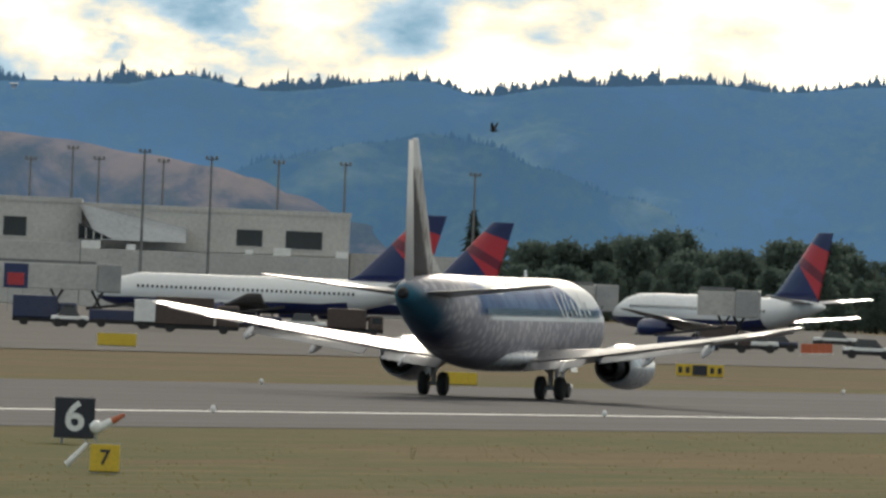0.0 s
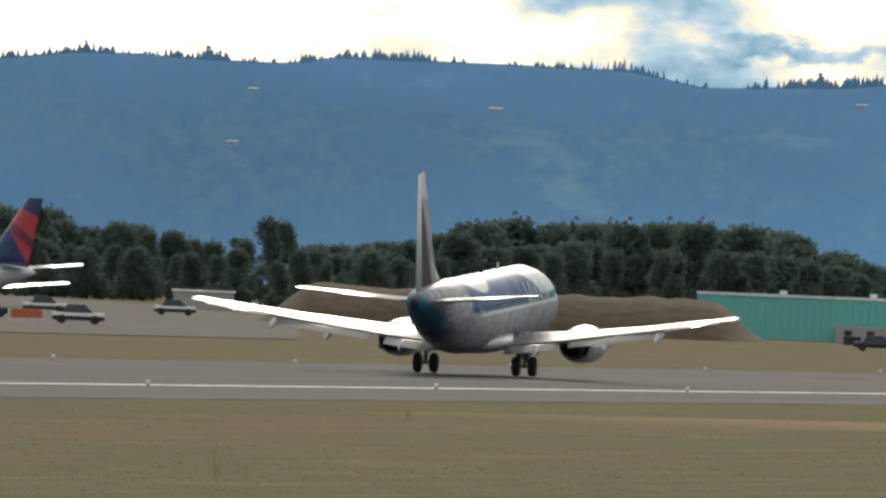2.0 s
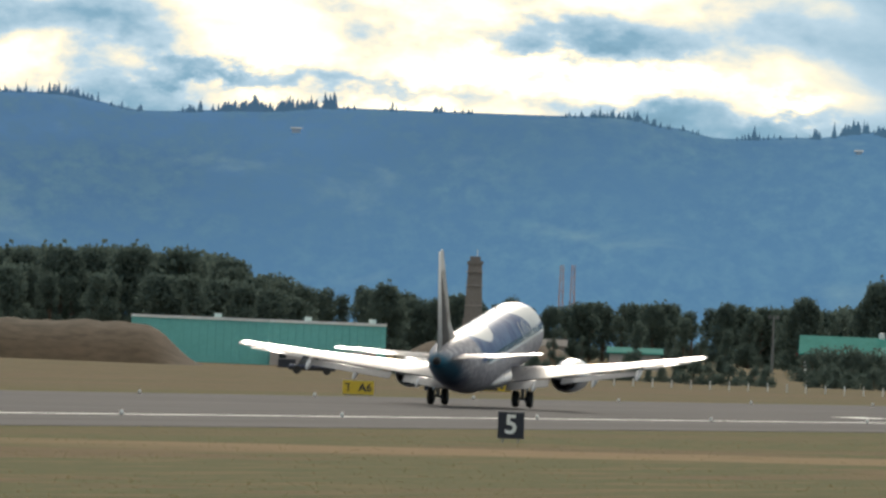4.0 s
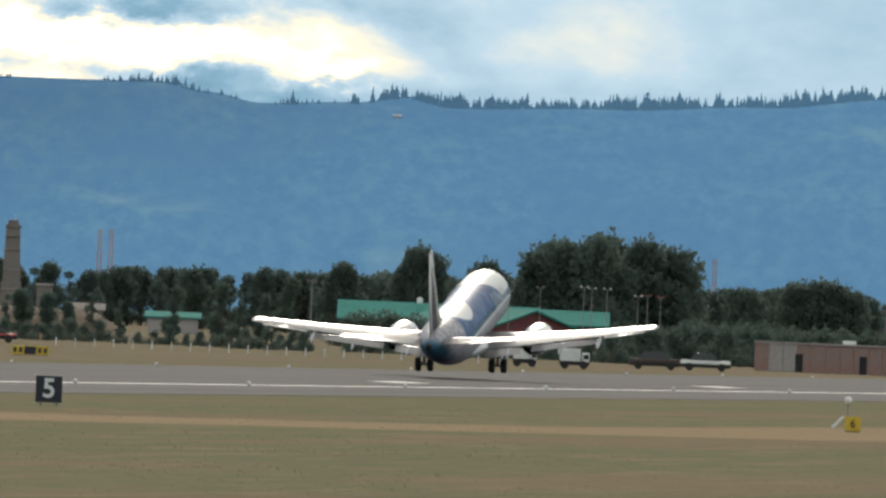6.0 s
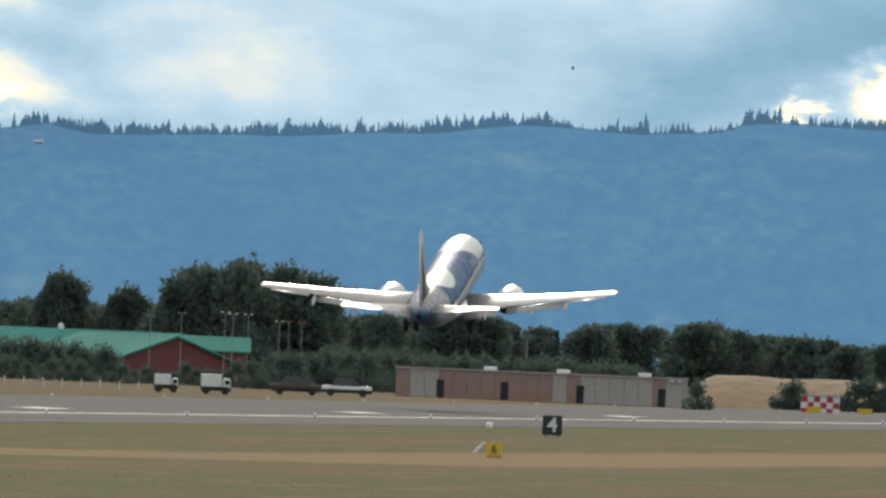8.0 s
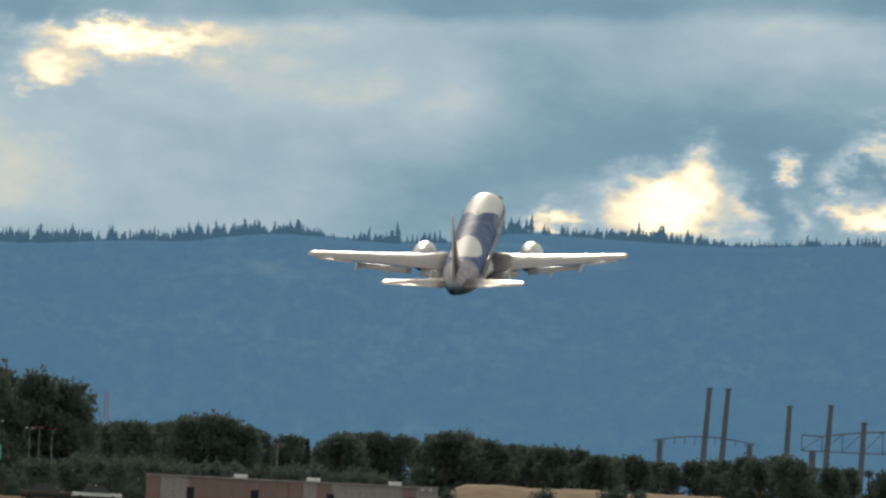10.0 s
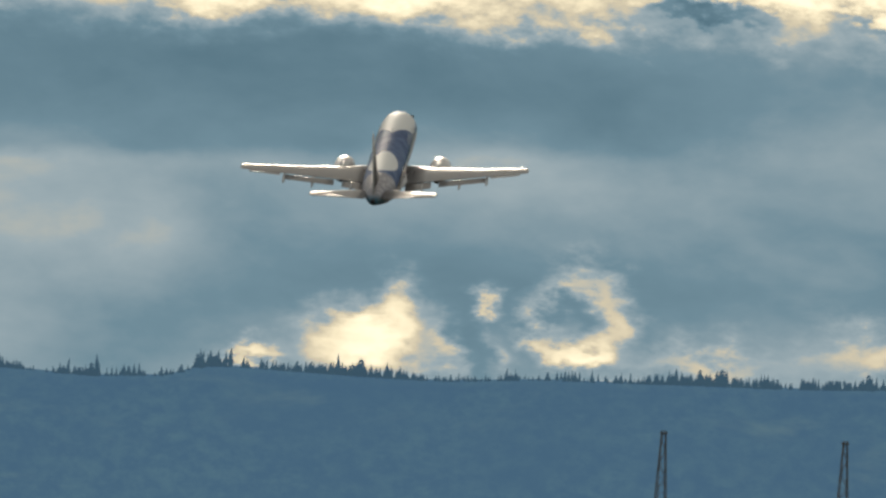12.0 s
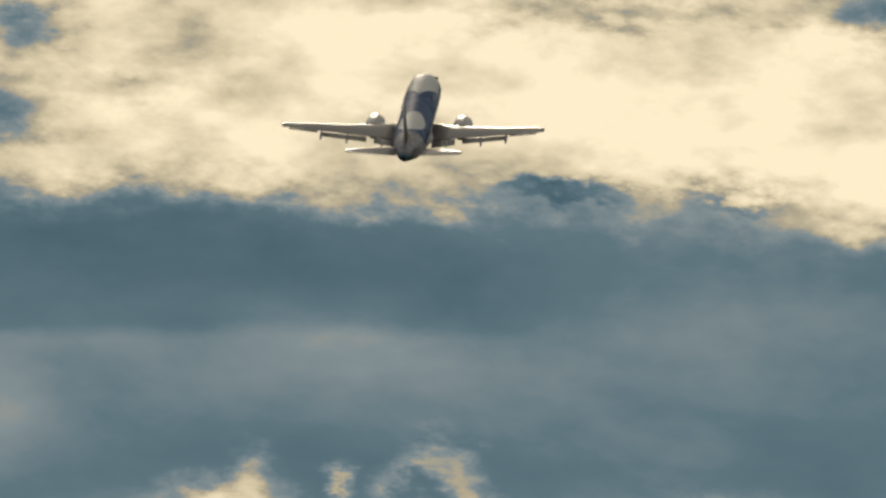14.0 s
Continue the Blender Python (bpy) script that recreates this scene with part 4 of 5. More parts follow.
part("centre_panel", boxes((-0.45, 0.45, -0.17, -0.155, 0.2, 0.8)), SIGN_BLACK, t)
for x in (-1.2, -0.75, 0.75, 1.2):
    part("mark", boxes((x - 0.12, x + 0.12, -0.165, -0.155, 0.32, 0.7)), SIGN_BLACK, t)
for u, d, w in ((1318, 1330, 2.0), (1395, 1335, 2.0), (2385, 1450, 0.9), (1388, 1800, 1.2), (1460, 1820, 0.9), (2130, 1900, 1.8)):
    board("taxiway_sign", "dark back of a low taxiway board", u, d, w, 0.85, 0.12, SIGN_BLACK, group="taxiway boards")
for u in (4517, 4607):
    board("taxiway_sign", "low yellow taxiway board", u, 1890, 1.5, 0.75, 0.12, SIGN_YELLOW, group="taxiway boards")
board("taxiway_sign", "low yellow taxiway board", 1590, 1560, 2.5, 0.6, 0.12, SIGN_YELLOW, group="taxiway boards")
board("taxiway_sign", "low yellow taxiway board", 40, 948, 1.7, 0.62, 0.12, SIGN_YELLOW, group="taxiway boards")
board("taxiway_sign", "low yellow taxiway board", -570, 1240, 2.6, 0.8, 0.12, SIGN_YELLOW, group="taxiway boards")


def weed(u, d, tall, seed):
    rng = random.Random(seed)
    t = thing("tall_weed", "dry tall weed stalk in the grass", "plant", place(u, d))
    bm = bmesh.new()
    for k in range(3):
        x = rng.uniform(-.05, .05)
        tube(bm, (x, 0, -0.05), (x + rng.uniform(-.08, .12), 0, tall * rng.uniform(0.6, 1)), 0.012, 0.006, 5)
    part("stalk", bm, GREEN_WEED, t)
    bm = bmesh.new()
    for k in range(26):
        z = tall * rng.uniform(0.1, 1)
        a = rng.uniform(0, 6.28)
        c = Vector((rng.uniform(-.03, .06) + 0.05 * z, 0, z))
        o = Vector((math.cos(a), math.sin(a), rng.uniform(-.2, .6))) * rng.uniform(0.05, 0.12)
        n = Vector((-math.sin(a), math.cos(a), 0.3)) * 0.02
        bm.faces.new([bm.verts.new(p) for p in (c, c + o * 0.5 + n, c + o, c + o * 0.5 - n)])
    part("leaves", bm, GREEN_WEED, t)


weed(1016, 485, 0.95, 4)
weed(-40, 560, 0.4, 5)
weed(1350, 700, 0.4, 6)


def grass_tufts():
    """Loose longer blades standing out of the mown grass on this side of the runway."""
    rng = random.Random(11)
    verts, faces = [], []
    for i in range(15000):
        u = rng.uniform(-900, 4750)
        v = 235 + 320 * rng.random() ** 1.2
        a = 0.25524 - u / SCALE
        d = SCALE * HEIGHT / (v - 51)
        if d * math.sin(a) > 176.5:
            continue
        p = side(u, d)
        if noise.noise(Vector((p.x * 0.05, p.y * 0.02, 0))) + 0.4 * noise.noise(Vector((p.x * 0.3, p.y * 0.2, 3))) < rng.uniform(-0.35, 0.4):
            continue
        h = rng.uniform(0.015, 0.05)
        for k in range(2):
            x, w, l = p.x + rng.uniform(-.12, .12), rng.uniform(0.015, 0.05), rng.uniform(-.08, .08)
            b = len(verts)
            verts += [(x - w, p.y, -0.01), (x + w, p.y, -0.01), (x + l, p.y + rng.uniform(-.03, .03), h * rng.uniform(0.6, 1.2))]
            faces.append((b, b + 1, b + 2))
    me = bpy.data.meshes.new("grass_tufts")
    me.from_pydata(verts, [], faces)
    me.materials.append(TUFT)
    tagged(new("grass_tufts", me), "straw and green grass blades beside the runway", "grass", kind="stuff")


TUFT = leaf_material("grass_blades", (0.26, 0.20, 0.10), (0.16, 0.16, 0.06))
grass_tufts()

# ---- terminal and apron ----
PLASTER = material("pale_concrete_wall", (0.50, 0.49, 0.47), (0.40, 0.39, 0.38), rough=0.8, scale=0.5, bump=0.02)
ROOFING = material("grey_roofing", (0.38, 0.40, 0.43), (0.30, 0.32, 0.35), rough=0.6, scale=0.5)
POLE = material("galvanised_pole", (0.20, 0.20, 0.20), (0.14, 0.14, 0.14), rough=0.5, metal=0.3, scale=1)
RED = material("tail_red", (0.45, 0.025, 0.035), (0.36, 0.02, 0.03), rough=0.3, scale=0.5, coat=0.3)
NAVY = material("tail_navy", (0.012, 0.022, 0.10), (0.01, 0.018, 0.08), rough=0.3, scale=0.5, coat=0.3)


def terminal():
    d = 2400.0
    k = d / SCALE
    m = place(-470, d)
    X = lambda u: (u + 470) * k
    Z = lambda v: HEIGHT - (v - 51) * k
    t = thing("terminal_building", "pale concrete airport terminal with dark windows", "building", m)
    top, low = Z(-55), Z(-62)
    part("wall", boxes((X(-640), X(-166), 0, 30, 0, top)), PLASTER, t)
    part("wall", boxes((X(-1050), X(-641), -1.5, 30, 0, low)), PLASTER, t)
    part("parapet", boxes((X(-640), X(-164), -0.12, 0.0, top - 0.5, top + 0.12)), PLASTER, t)
    part("parapet", boxes((X(-1050), X(-641), -1.65, -1.5, low - 0.5, low + 0.12)), PLASTER, t)
    part("ledge", boxes((X(-640), X(-166), -0.25, 0.0, Z(20) - 0.12, Z(20) + 0.12)), PLASTER, t)
    part("lower_wing", boxes((X(-640), X(-166), -7, -0.3, 0, Z(24)), (X(-1050), X(-641), -7, -1.7, 0, Z(16)), bevel=0.05), PLASTER, t, "lower concrete storey")
    part("annex", boxes((X(-163), X(60), 4, 24, 0, Z(14))), PLASTER, t, "low grey annex")
    for u0, u1, v0, v1, y in ((-779, -738, -27, 7, -1.5), (-366, -320, -20, 9, 0), (-279, -214, -21, 11, 0), (-930, -880, -27, 7, -1.5)):
        w = part("window", boxes((X(u0), X(u1), y - 0.02, y + 0.2, Z(v1), Z(v0))), WINDOW, t, "dark window band")
        part("frame", boxes((X(u0) - 0.1, X(u1) + 0.1, y - 0.1, y - 0.021, Z(v1) - 0.12, Z(v1)), (X(u0) - 0.1, X(u1) + 0.1, y - 0.1, y - 0.021, Z(v0), Z(v0) + 0.12)), PLASTER, w)
    # slanted glazed roof bay
    a, b = X(-645), X(-455)
    bm = bmesh.new()
    vs = [bm.verts.new(p) for p in ((a, -3, Z(-50)), (a, 0, Z(-55)), (b, 0, Z(-18)), (b, -5.5, Z(8)), (a + 2.5, -5.5, Z(8)))]
    bm.faces.new([vs[0], vs[4], vs[3], vs[2], vs[1]])
    bmesh.ops.solidify(bm, geom=bm.faces[:], thickness=0.2)
    part("slanted_roof", bm, ROOFING, t, "blue-grey slanted roof bay")
    bm = bmesh.new()
    vs = [bm.verts.new(p) for p in ((a - 0.05, -5.4, Z(8)), (a + 4.6, -5.4, Z(8)), (a - 0.05, -5.4, Z(-20)))]
    bm.faces.new(vs)
    bmesh.ops.solidify(bm, geom=bm.faces[:], thickness=0.15)
    part("window", bm, WINDOW, t, "dark triangular glazing")
    for j in range(3):
        part("mullion", boxes((a + 0.9 + j, a + 1.0 + j, -5.65, -5.5, Z(8), Z(8) + 1.5 - 0.45 * j)), WHITE, t)
    for j, (u, w, h) in enumerate(((-640, 2.5, 1.0), (-560, 1.2, 0.7), (-300, 2.2, 1.0), (-350, 1.0, 0.6), (-190, 1.6, 0.8))):
        part("roof_unit", boxes((X(u), X(u) + w, -6.4, -4.4, Z(24), Z(24) + h), bevel=0.05), WHITE, t, "pale roof machine")


terminal()


def mast_lamp(u, d, top_v, base_v=None):
    k = d / SCALE
    h = HEIGHT - (top_v - 51) * k
    t = thing("apron_light_mast", "tall grey floodlight mast beside the terminal", "mast", place(u, d), "floodlight masts")
    part("pole", tubes(((0, 0, 0), (0, 0, h), 0.24, 0.13)), POLE, t)
    part("crossbar", boxes((-0.8, 0.8, -0.06, 0.06, h - 0.25, h - 0.1)), POLE, t)
    for x in (-0.6, 0, 0.6):
        part("floodlight", boxes((x - 0.18, x + 0.18, -0.3, 0.05, h - 0.05, h + 0.25), bevel=0.03), POLE, t)


for u, v in ((-735, -131), (-661, -153), (-614, -136), (-534, -152), (-500, -136), (-415, -144), (-296, -142), (-178, -143), (52, -134)):
    mast_lamp(u, 2350 if u in (-534, -415) else 2450, v)
for u, v in ((2988, 20), (3280, 10), (3440, 40), (4005, 30)):
    mast_lamp(u, 2700, v)


def street_pole(u, d, top_v, lamp):
    """A slim pale pole with a small double head."""
    h = HEIGHT - (top_v - 51) * d / SCALE
    t = thing("street_lamp", "slim pale lamp pole among the trees", "lamp", place(u, d), "street lamps")
    part("pole", tubes(((0, 0, 0), (0, 0, h), 0.06, 0.04)), TIN, t)
    part("arm", boxes((-0.45, 0.45, -0.03, 0.03, h - 0.06, h)), TIN, t)
    for x in (-0.4, 0.4):
        part("head", boxes((x - 0.12, x + 0.12, -0.1, 0.1, h, h + 0.16), bevel=0.03), lamp, t)


for u, v, lamp in ((3338, 22, TIN), (3393, 14, TIN), (3470, 10, SIGN_WHITE), (3484, 12, SIGN_WHITE), (3511, 12, SIGN_WHITE), (3566, 22, SIGN_WHITE),
                   (3583, 20, RED), (3606, 22, RED), (2215, 74, SIGN_WHITE), (1290, 84, TIN), (1420, 80, SIGN_WHITE), (1560, 86, SIGN_WHITE), (1660, 80, TIN), (1690, 84, SIGN_WHITE)):
    street_pole(u, 2240, v, lamp)


def tail_paint():
    m = bpy.data.materials.new("red_blue_tail")
    m.use_nodes = True
    n = Nodes(m.node_tree)
    place_ = n.add("TexCoord").outputs["Object"]
    x, y, z = n.add("SeparateXYZ", Vector=place_).outputs
    rise = n.math("SUBTRACT", n.math("SUBTRACT", z, n.math("MULTIPLY", y, 1.09)), 25.05)
    tip = n.math("SUBTRACT", z, n.math("MULTIPLY", n.math("ADD", y, 19.0), 0.3))
    red = n.math("MULTIPLY", n.smooth(rise, 0.0, 0.08), n.smooth(n.math("MULTIPLY", tip, -1.0), -10.85, -10.8))
    fold = n.math("ABSOLUTE", n.math("SUBTRACT", n.math("SUBTRACT", z, n.math("MULTIPLY", y, 0.5)), 17.0))
    col = n.mix(red, (0.013, 0.022, 0.10), (0.46, 0.028, 0.04))
    col = n.mix(n.math("MULTIPLY", red, n.smooth(n.math("MULTIPLY", fold, -1.0), -0.7, -0.5)), col, (0.16, 0.012, 0.03))
    s = n.add("BsdfPrincipled", Base_Color=col, Roughness=0.3, Coat_Weight=0.3)
    n.link(s.outputs[0], n.add("OutputMaterial").inputs[0])
    return m


TAIL = tail_paint()
JET = material("jet_white", (0.78, 0.79, 0.80), (0.70, 0.71, 0.73), rough=0.28, scale=0.5, coat=0.4, grain=0.03)


def parked_jet(label, m):
    """A white single-aisle jet with navy belly and red and blue tail."""
    t = thing("parked_airliner", label, "airplane", m, "parked jets")
    st = [(19.5, 2.75, 0.05, 0.05), (19.1, 2.78, 0.55, 0.5), (18, 2.9, 1.2, 1.1), (16.4, 3.1, 1.65, 1.65), (14.5, 3.25, 1.85, 1.95), (11, 3.28, 1.88, 2.0), (0, 3.28, 1.88, 2.0),
          (-7, 3.3, 1.88, 1.98), (-10, 3.5, 1.75, 1.78), (-13, 3.85, 1.4, 1.4), (-16, 4.2, 0.95, 0.95), (-18.5, 4.42, 0.5, 0.5), (-19.4, 4.45, 0.2, 0.2)]
    body = part("fuselage", loft(fuselage_rings(st, 32)), JET, t, smooth=True)
    part("belly", loft([[(rx * math.sin(a), y, zc + rz * math.cos(a)) for a in [math.pi * (0.62 + 0.76 * i / 14) for i in range(15)]] for y, zc, rx, rz in [(y, zc, rx + 0.02, rz + 0.02) for y, zc, rx, rz in st[1:9]]], caps=False, close=False), NAVY, t, "navy belly", smooth=True)
    for sx in (-1, 1):
        for j in range(46):
            part("cabin_window", boxes((-0.012, 0.012, -0.12, 0.12, -0.16, 0.16)), WINDOW, body, at=pose(sx * 1.865, 14.0 - 0.55 * j, 3.75, 0, -sx * 14, 0))
        part("wing", loft([airfoil((sx * x, a, z), (sx * x, b, z), th) for x, a, b, z, th in ((1.0, 5.6, -1.8, 1.7, 0.12), (5.5, 2.6, -1.9, 2.2, 0.11), (16.2, -3.2, -4.9, 3.4, 0.1))]), WING, t, smooth=True)
        part("tailplane", loft([airfoil((sx * x, a, z), (sx * x, b, z), 0.09) for x, a, b, z in ((0.3, -14, -18, 4.75), (7.0, -17.8, -19.3, 5.5))]), JET, t, smooth=True)
        e = part("engine", spin([(7.2, 0.8), (7.25, 0.95), (6.8, 1.05), (5, 1.05), (3.2, 0.8), (3.0, 0.5), (2.0, 0.4)], sides=24), NAVY, t, "navy engine nacelle", smooth=True, at=pose(sx * 4.9, 0, 1.4))
        part("pylon", boxes((-0.15, 0.15, 1.5, 5.5, 0.9, 1.2)), JET, e)
        g = part("main_gear", tubes(((sx * 2.8, 0, 0.5), (sx * 2.8, 0, 1.9), 0.12), ((sx * 2.8 - 0.4, 0, 0.5), (sx * 2.8 + 0.4, 0, 0.5), 0.08)), STEEL, t)
        for q in (-1, 1):
            wheel(g, sx * 2.8 + q * 0.42, 0, 0.5, 0.5, 0.36)
    g = part("nose_gear", tubes(((0, 15, 0.35), (0, 15, 1.7), 0.1)), STEEL, t)
    for q in (-1, 1):
        wheel(g, q * 0.22, 15, 0.35, 0.35, 0.2)
    part("fin", loft([upright_foil((0, y0, z), (0, y1, z), 0.08) for y0, y1, z in ((-8.6, -18.3, 4.9), (-10.8, -18.5, 6.0), (-17.6, -20.5, 12.6), (-17.9, -20.5, 12.7))]), TAIL, t, "red and navy fin", smooth=True)
    return t


parked_jet("white jet with red and navy tail at the terminal", place(-312, 2040, 72, -0.45))
parked_jet("white jet with red and navy tail beyond a boarding bridge", place(-150, 2190, 62, -0.45))
parked_jet("white jet with red and navy tail beside boarding bridge and trucks", place(492, 2080, 37, -0.5))


def bridge(u, d, length, turn, label):
    t = thing("boarding_bridge", label, "boarding bridge", place(u, d, turn), "boarding bridges")
    part("tunnel", boxes((0, length, -1.3, 1.3, 2.6, 5.3), bevel=0.08), PLASTER, t, "pale boxy tunnel")
    part("cab", boxes((length, length + 2.6, -1.7, 1.7, 2.4, 5.5), bevel=0.15), TIN, t, "grey cab")
    for x in (length * 0.55, length * 0.95):
        part("strut", tubes(((x, -1, 2.6), (x + 1.3, -1, 0.3), 0.14), ((x + 1.3, -1, 2.6), (x, -1, 0.3), 0.14)), DARK, t)
    part("bogie", boxes((length * 0.6, length * 0.6 + 2.4, -1.2, 1.2, 0.0, 0.7), bevel=0.1), RUBBER, t)
    part("roof_rail", boxes((0.2, length - 0.2, -1.2, -1.1, 5.4, 5.7)), POLE, t)


bridge(-790, 2010, 11.0, 0, "pale boarding bridge with grey cab at the terminal")
bridge(130, 2100, 9.0, 6, "pale boarding bridge with grey cab")
bridge(455, 2055, 4.2, -4, "short boarding bridge beside a parked jet")
t = board("airline_sign", "red and navy square sign on the concourse", -753, 1990, 2.6, 2.6, 2.6, NAVY, legs=2, thick=0.4)
part("red_mark", boxes((-0.9, 0.9, -0.26, -0.2, 2.9, 4.2), bevel=0.03), RED, t)


def vehicle(u, d, length, height, colour, label, kind="truck", turn=0.0):
    t = thing("service_" + kind, label, "vehicle", place(u, d, turn), "apron vehicles")
    L, H = length, height
    part("chassis", boxes((-L / 2, L / 2, -0.95, 0.95, 0.35, 0.7), bevel=0.05), DARK, t)
    if kind == "truck":
        part("load_box", boxes((-L / 2, L * 0.2, -1.1, 1.1, 0.7, H), bevel=0.06), colour, t)
        part("cab", boxes((L * 0.23, L / 2, -1.0, 1.0, 0.6, H * 0.8), bevel=0.15), colour, t)
        part("windscreen", boxes((L * 0.3, L * 0.47, -1.02, -1.003, H * 0.5, H * 0.72)), WINDOW, t)
    elif kind == "car":
        part("body", boxes((-L / 2, L / 2, -0.9, 0.9, 0.35, H * 0.6), bevel=0.15), colour, t)
        part("cabin", loft([[(-L * 0.32, y, H * 0.58), (-L * 0.22, y * 0.85, H), (L * 0.12, y * 0.85, H), (L * 0.28, y, H * 0.58)] for y in (-0.85, 0.85)]), WINDOW, t)
    else:
        part("body", boxes((-L / 2, L / 2, -0.9, 0.9, 0.5, H * 0.65), bevel=0.1), colour, t)
        part("belt", loft([[(-L * 0.55, y, H * 0.6), (L * 0.55, y, H), (L * 0.55, y, H + 0.25), (-L * 0.55, y, H * 0.6 + 0.25)] for y in (-0.5, 0.5)]), DARK, t)
    for x in (-L * 0.32, L * 0.32):
        for y in (-0.9, 0.9):
            part("wheel", spin([(-0.14, 0.2), (-0.14, 0.36), (0, 0.4), (0.14, 0.36), (0.14, 0.2)], sides=16), RUBBER, t, at=pose(x, y, 0.4))
    return t


BLUE_VAN = material("dark_blue_paint", (0.02, 0.03, 0.09), (0.015, 0.02, 0.06), rough=0.3, scale=1, coat=0.3)
BROWN_VAN = material("dark_brown_paint", (0.07, 0.045, 0.035), (0.05, 0.03, 0.025), rough=0.4, scale=1)
for u, d, l, h, c, lab, kd in (
        (-700, 1600, 5.5, 2.6, BLUE_VAN, "dark blue apron truck parked on the apron", "truck"), (-655, 1580, 3.2, 1.7, WHITE, "white apron car parked on the apron", "car"),
        (-560, 1620, 6.0, 2.4, BLUE_VAN, "dark blue baggage loader parked on the apron", "loader"), (-500, 1600, 4.0, 2.6, WHITE, "white box truck parked on the apron", "truck"),
        (-430, 1560, 7.0, 3.0, BROWN_VAN, "dark brown catering truck parked on the apron", "truck"), (-470, 1640, 3.0, 1.6, BROWN_VAN, "dark brown tow tug parked on the apron", "car"),
        (-330, 1660, 5, 2.2, BLUE_VAN, "dark blue belt loader parked on the apron", "loader"), (-240, 1680, 4, 1.8, WHITE, "white apron car parked on the apron", "car"), (-150, 1650, 5, 2.4, BROWN_VAN, "dark brown apron truck parked on the apron", "truck"),
        (440, 1560, 5.2, 2.2, BLUE_VAN, "dark blue belt loader beside the jet", "loader"), (505, 1620, 4.6, 2.4, BROWN_VAN, "dark brown apron truck parked on the apron", "truck"), (560, 1640, 4.0, 1.8, WHITE, "white pickup car parked on the apron", "car"),
        (600, 1700, 3.6, 1.6, BLUE_VAN, "dark apron car parked on the apron", "car"), (760, 1600, 4.5, 1.7, WHITE, "white apron car parked on the apron", "car"), (700, 1900, 4.5, 1.7, WHITE, "white apron car parked on the apron", "car"),
        (930, 2000, 4.5, 1.7, WHITE, "pale car parked near the trees", "car"), (2175, 1750, 4.4, 1.5, BLUE_VAN, "dark car parked by the hangar", "car"), (2430, 1800, 4.4, 1.5, RED, "dark red car parked by the hangar", "car"),
        (3458, 1745, 2.8, 1.9, WHITE, "white box truck by the sheds", "truck"), (3370, 1750, 2.2, 1.7, WHITE, "white box trailer by the sheds", "truck"),
        (3600, 1830, 5, 1.8, BROWN_VAN, "dark pickup car parked on the apron", "car"), (3690, 1850, 5, 1.8, WHITE, "white car parked by the sheds", "car")):
    vehicle(u, d, l, h, c, lab, kd)
for j in range(4):
    t = thing("barrier", "orange and white striped barrier on the apron", "barrier", place(650 + 12 * j, 1660 + 8 * j), "apron barriers")
    part("board_face", boxes((-0.5, 0.5, -0.1, 0.1, 0.1, 0.95), bevel=0.04), ORANGE, t)
    part("foot", boxes((-0.6, 0.6, -0.3, 0.3, 0, 0.12)), SIGN_WHITE, t)


# ---- buildings along the far side ----
def prism(w, depth, eave, ridge, axis="x"):
    """A gabled roof over a box."""
    if axis == "x":
        ring = lambda x: [(x, -0.4, eave), (x, depth / 2, ridge), (x, depth + 0.4, eave), (x, depth + 0.4, eave - 0.2), (x, depth / 2, ridge - 0.25), (x, -0.4, eave - 0.2)]
        return loft([ring(-w / 2 - 0.4), ring(w / 2 + 0.4)])
    ring = lambda y: [(-w / 2 - 0.4, y, eave), (0, y, ridge), (w / 2 + 0.4, y, eave), (w / 2 + 0.4, y, eave - 0.2), (0, y, ridge - 0.25), (-w / 2 - 0.4, y, eave - 0.2)]
    return loft([ring(-0.5), ring(depth + 0.5)])


TEAL = material("teal_metal_cladding", (0.17, 0.50, 0.48), (0.145, 0.45, 0.43), rough=0.75, scale=0.5, grain=0.06)
GREEN_ROOF = material("green_metal_roof", (0.07, 0.27, 0.24), (0.055, 0.22, 0.19), rough=0.9, shine=0.05, scale=0.5)
RED_WALL = material("red_brown_cladding", (0.16, 0.045, 0.045), (0.12, 0.035, 0.035), rough=0.7, scale=0.5)
BRICKS = material("mottled_block_wall", (0.32, 0.17, 0.13), (0.28, 0.24, 0.24), rough=0.85, scale=1.6, bump=0.02, grain=0.25)
PALE_WALL = material("pale_block_wall", (0.42, 0.38, 0.36), (0.34, 0.30, 0.29), rough=0.85, scale=1.0, bump=0.02)
TAN = material("tan_concrete", (0.23, 0.205, 0.19), (0.18, 0.16, 0.15), rough=0.85, scale=0.6, bump=0.03)


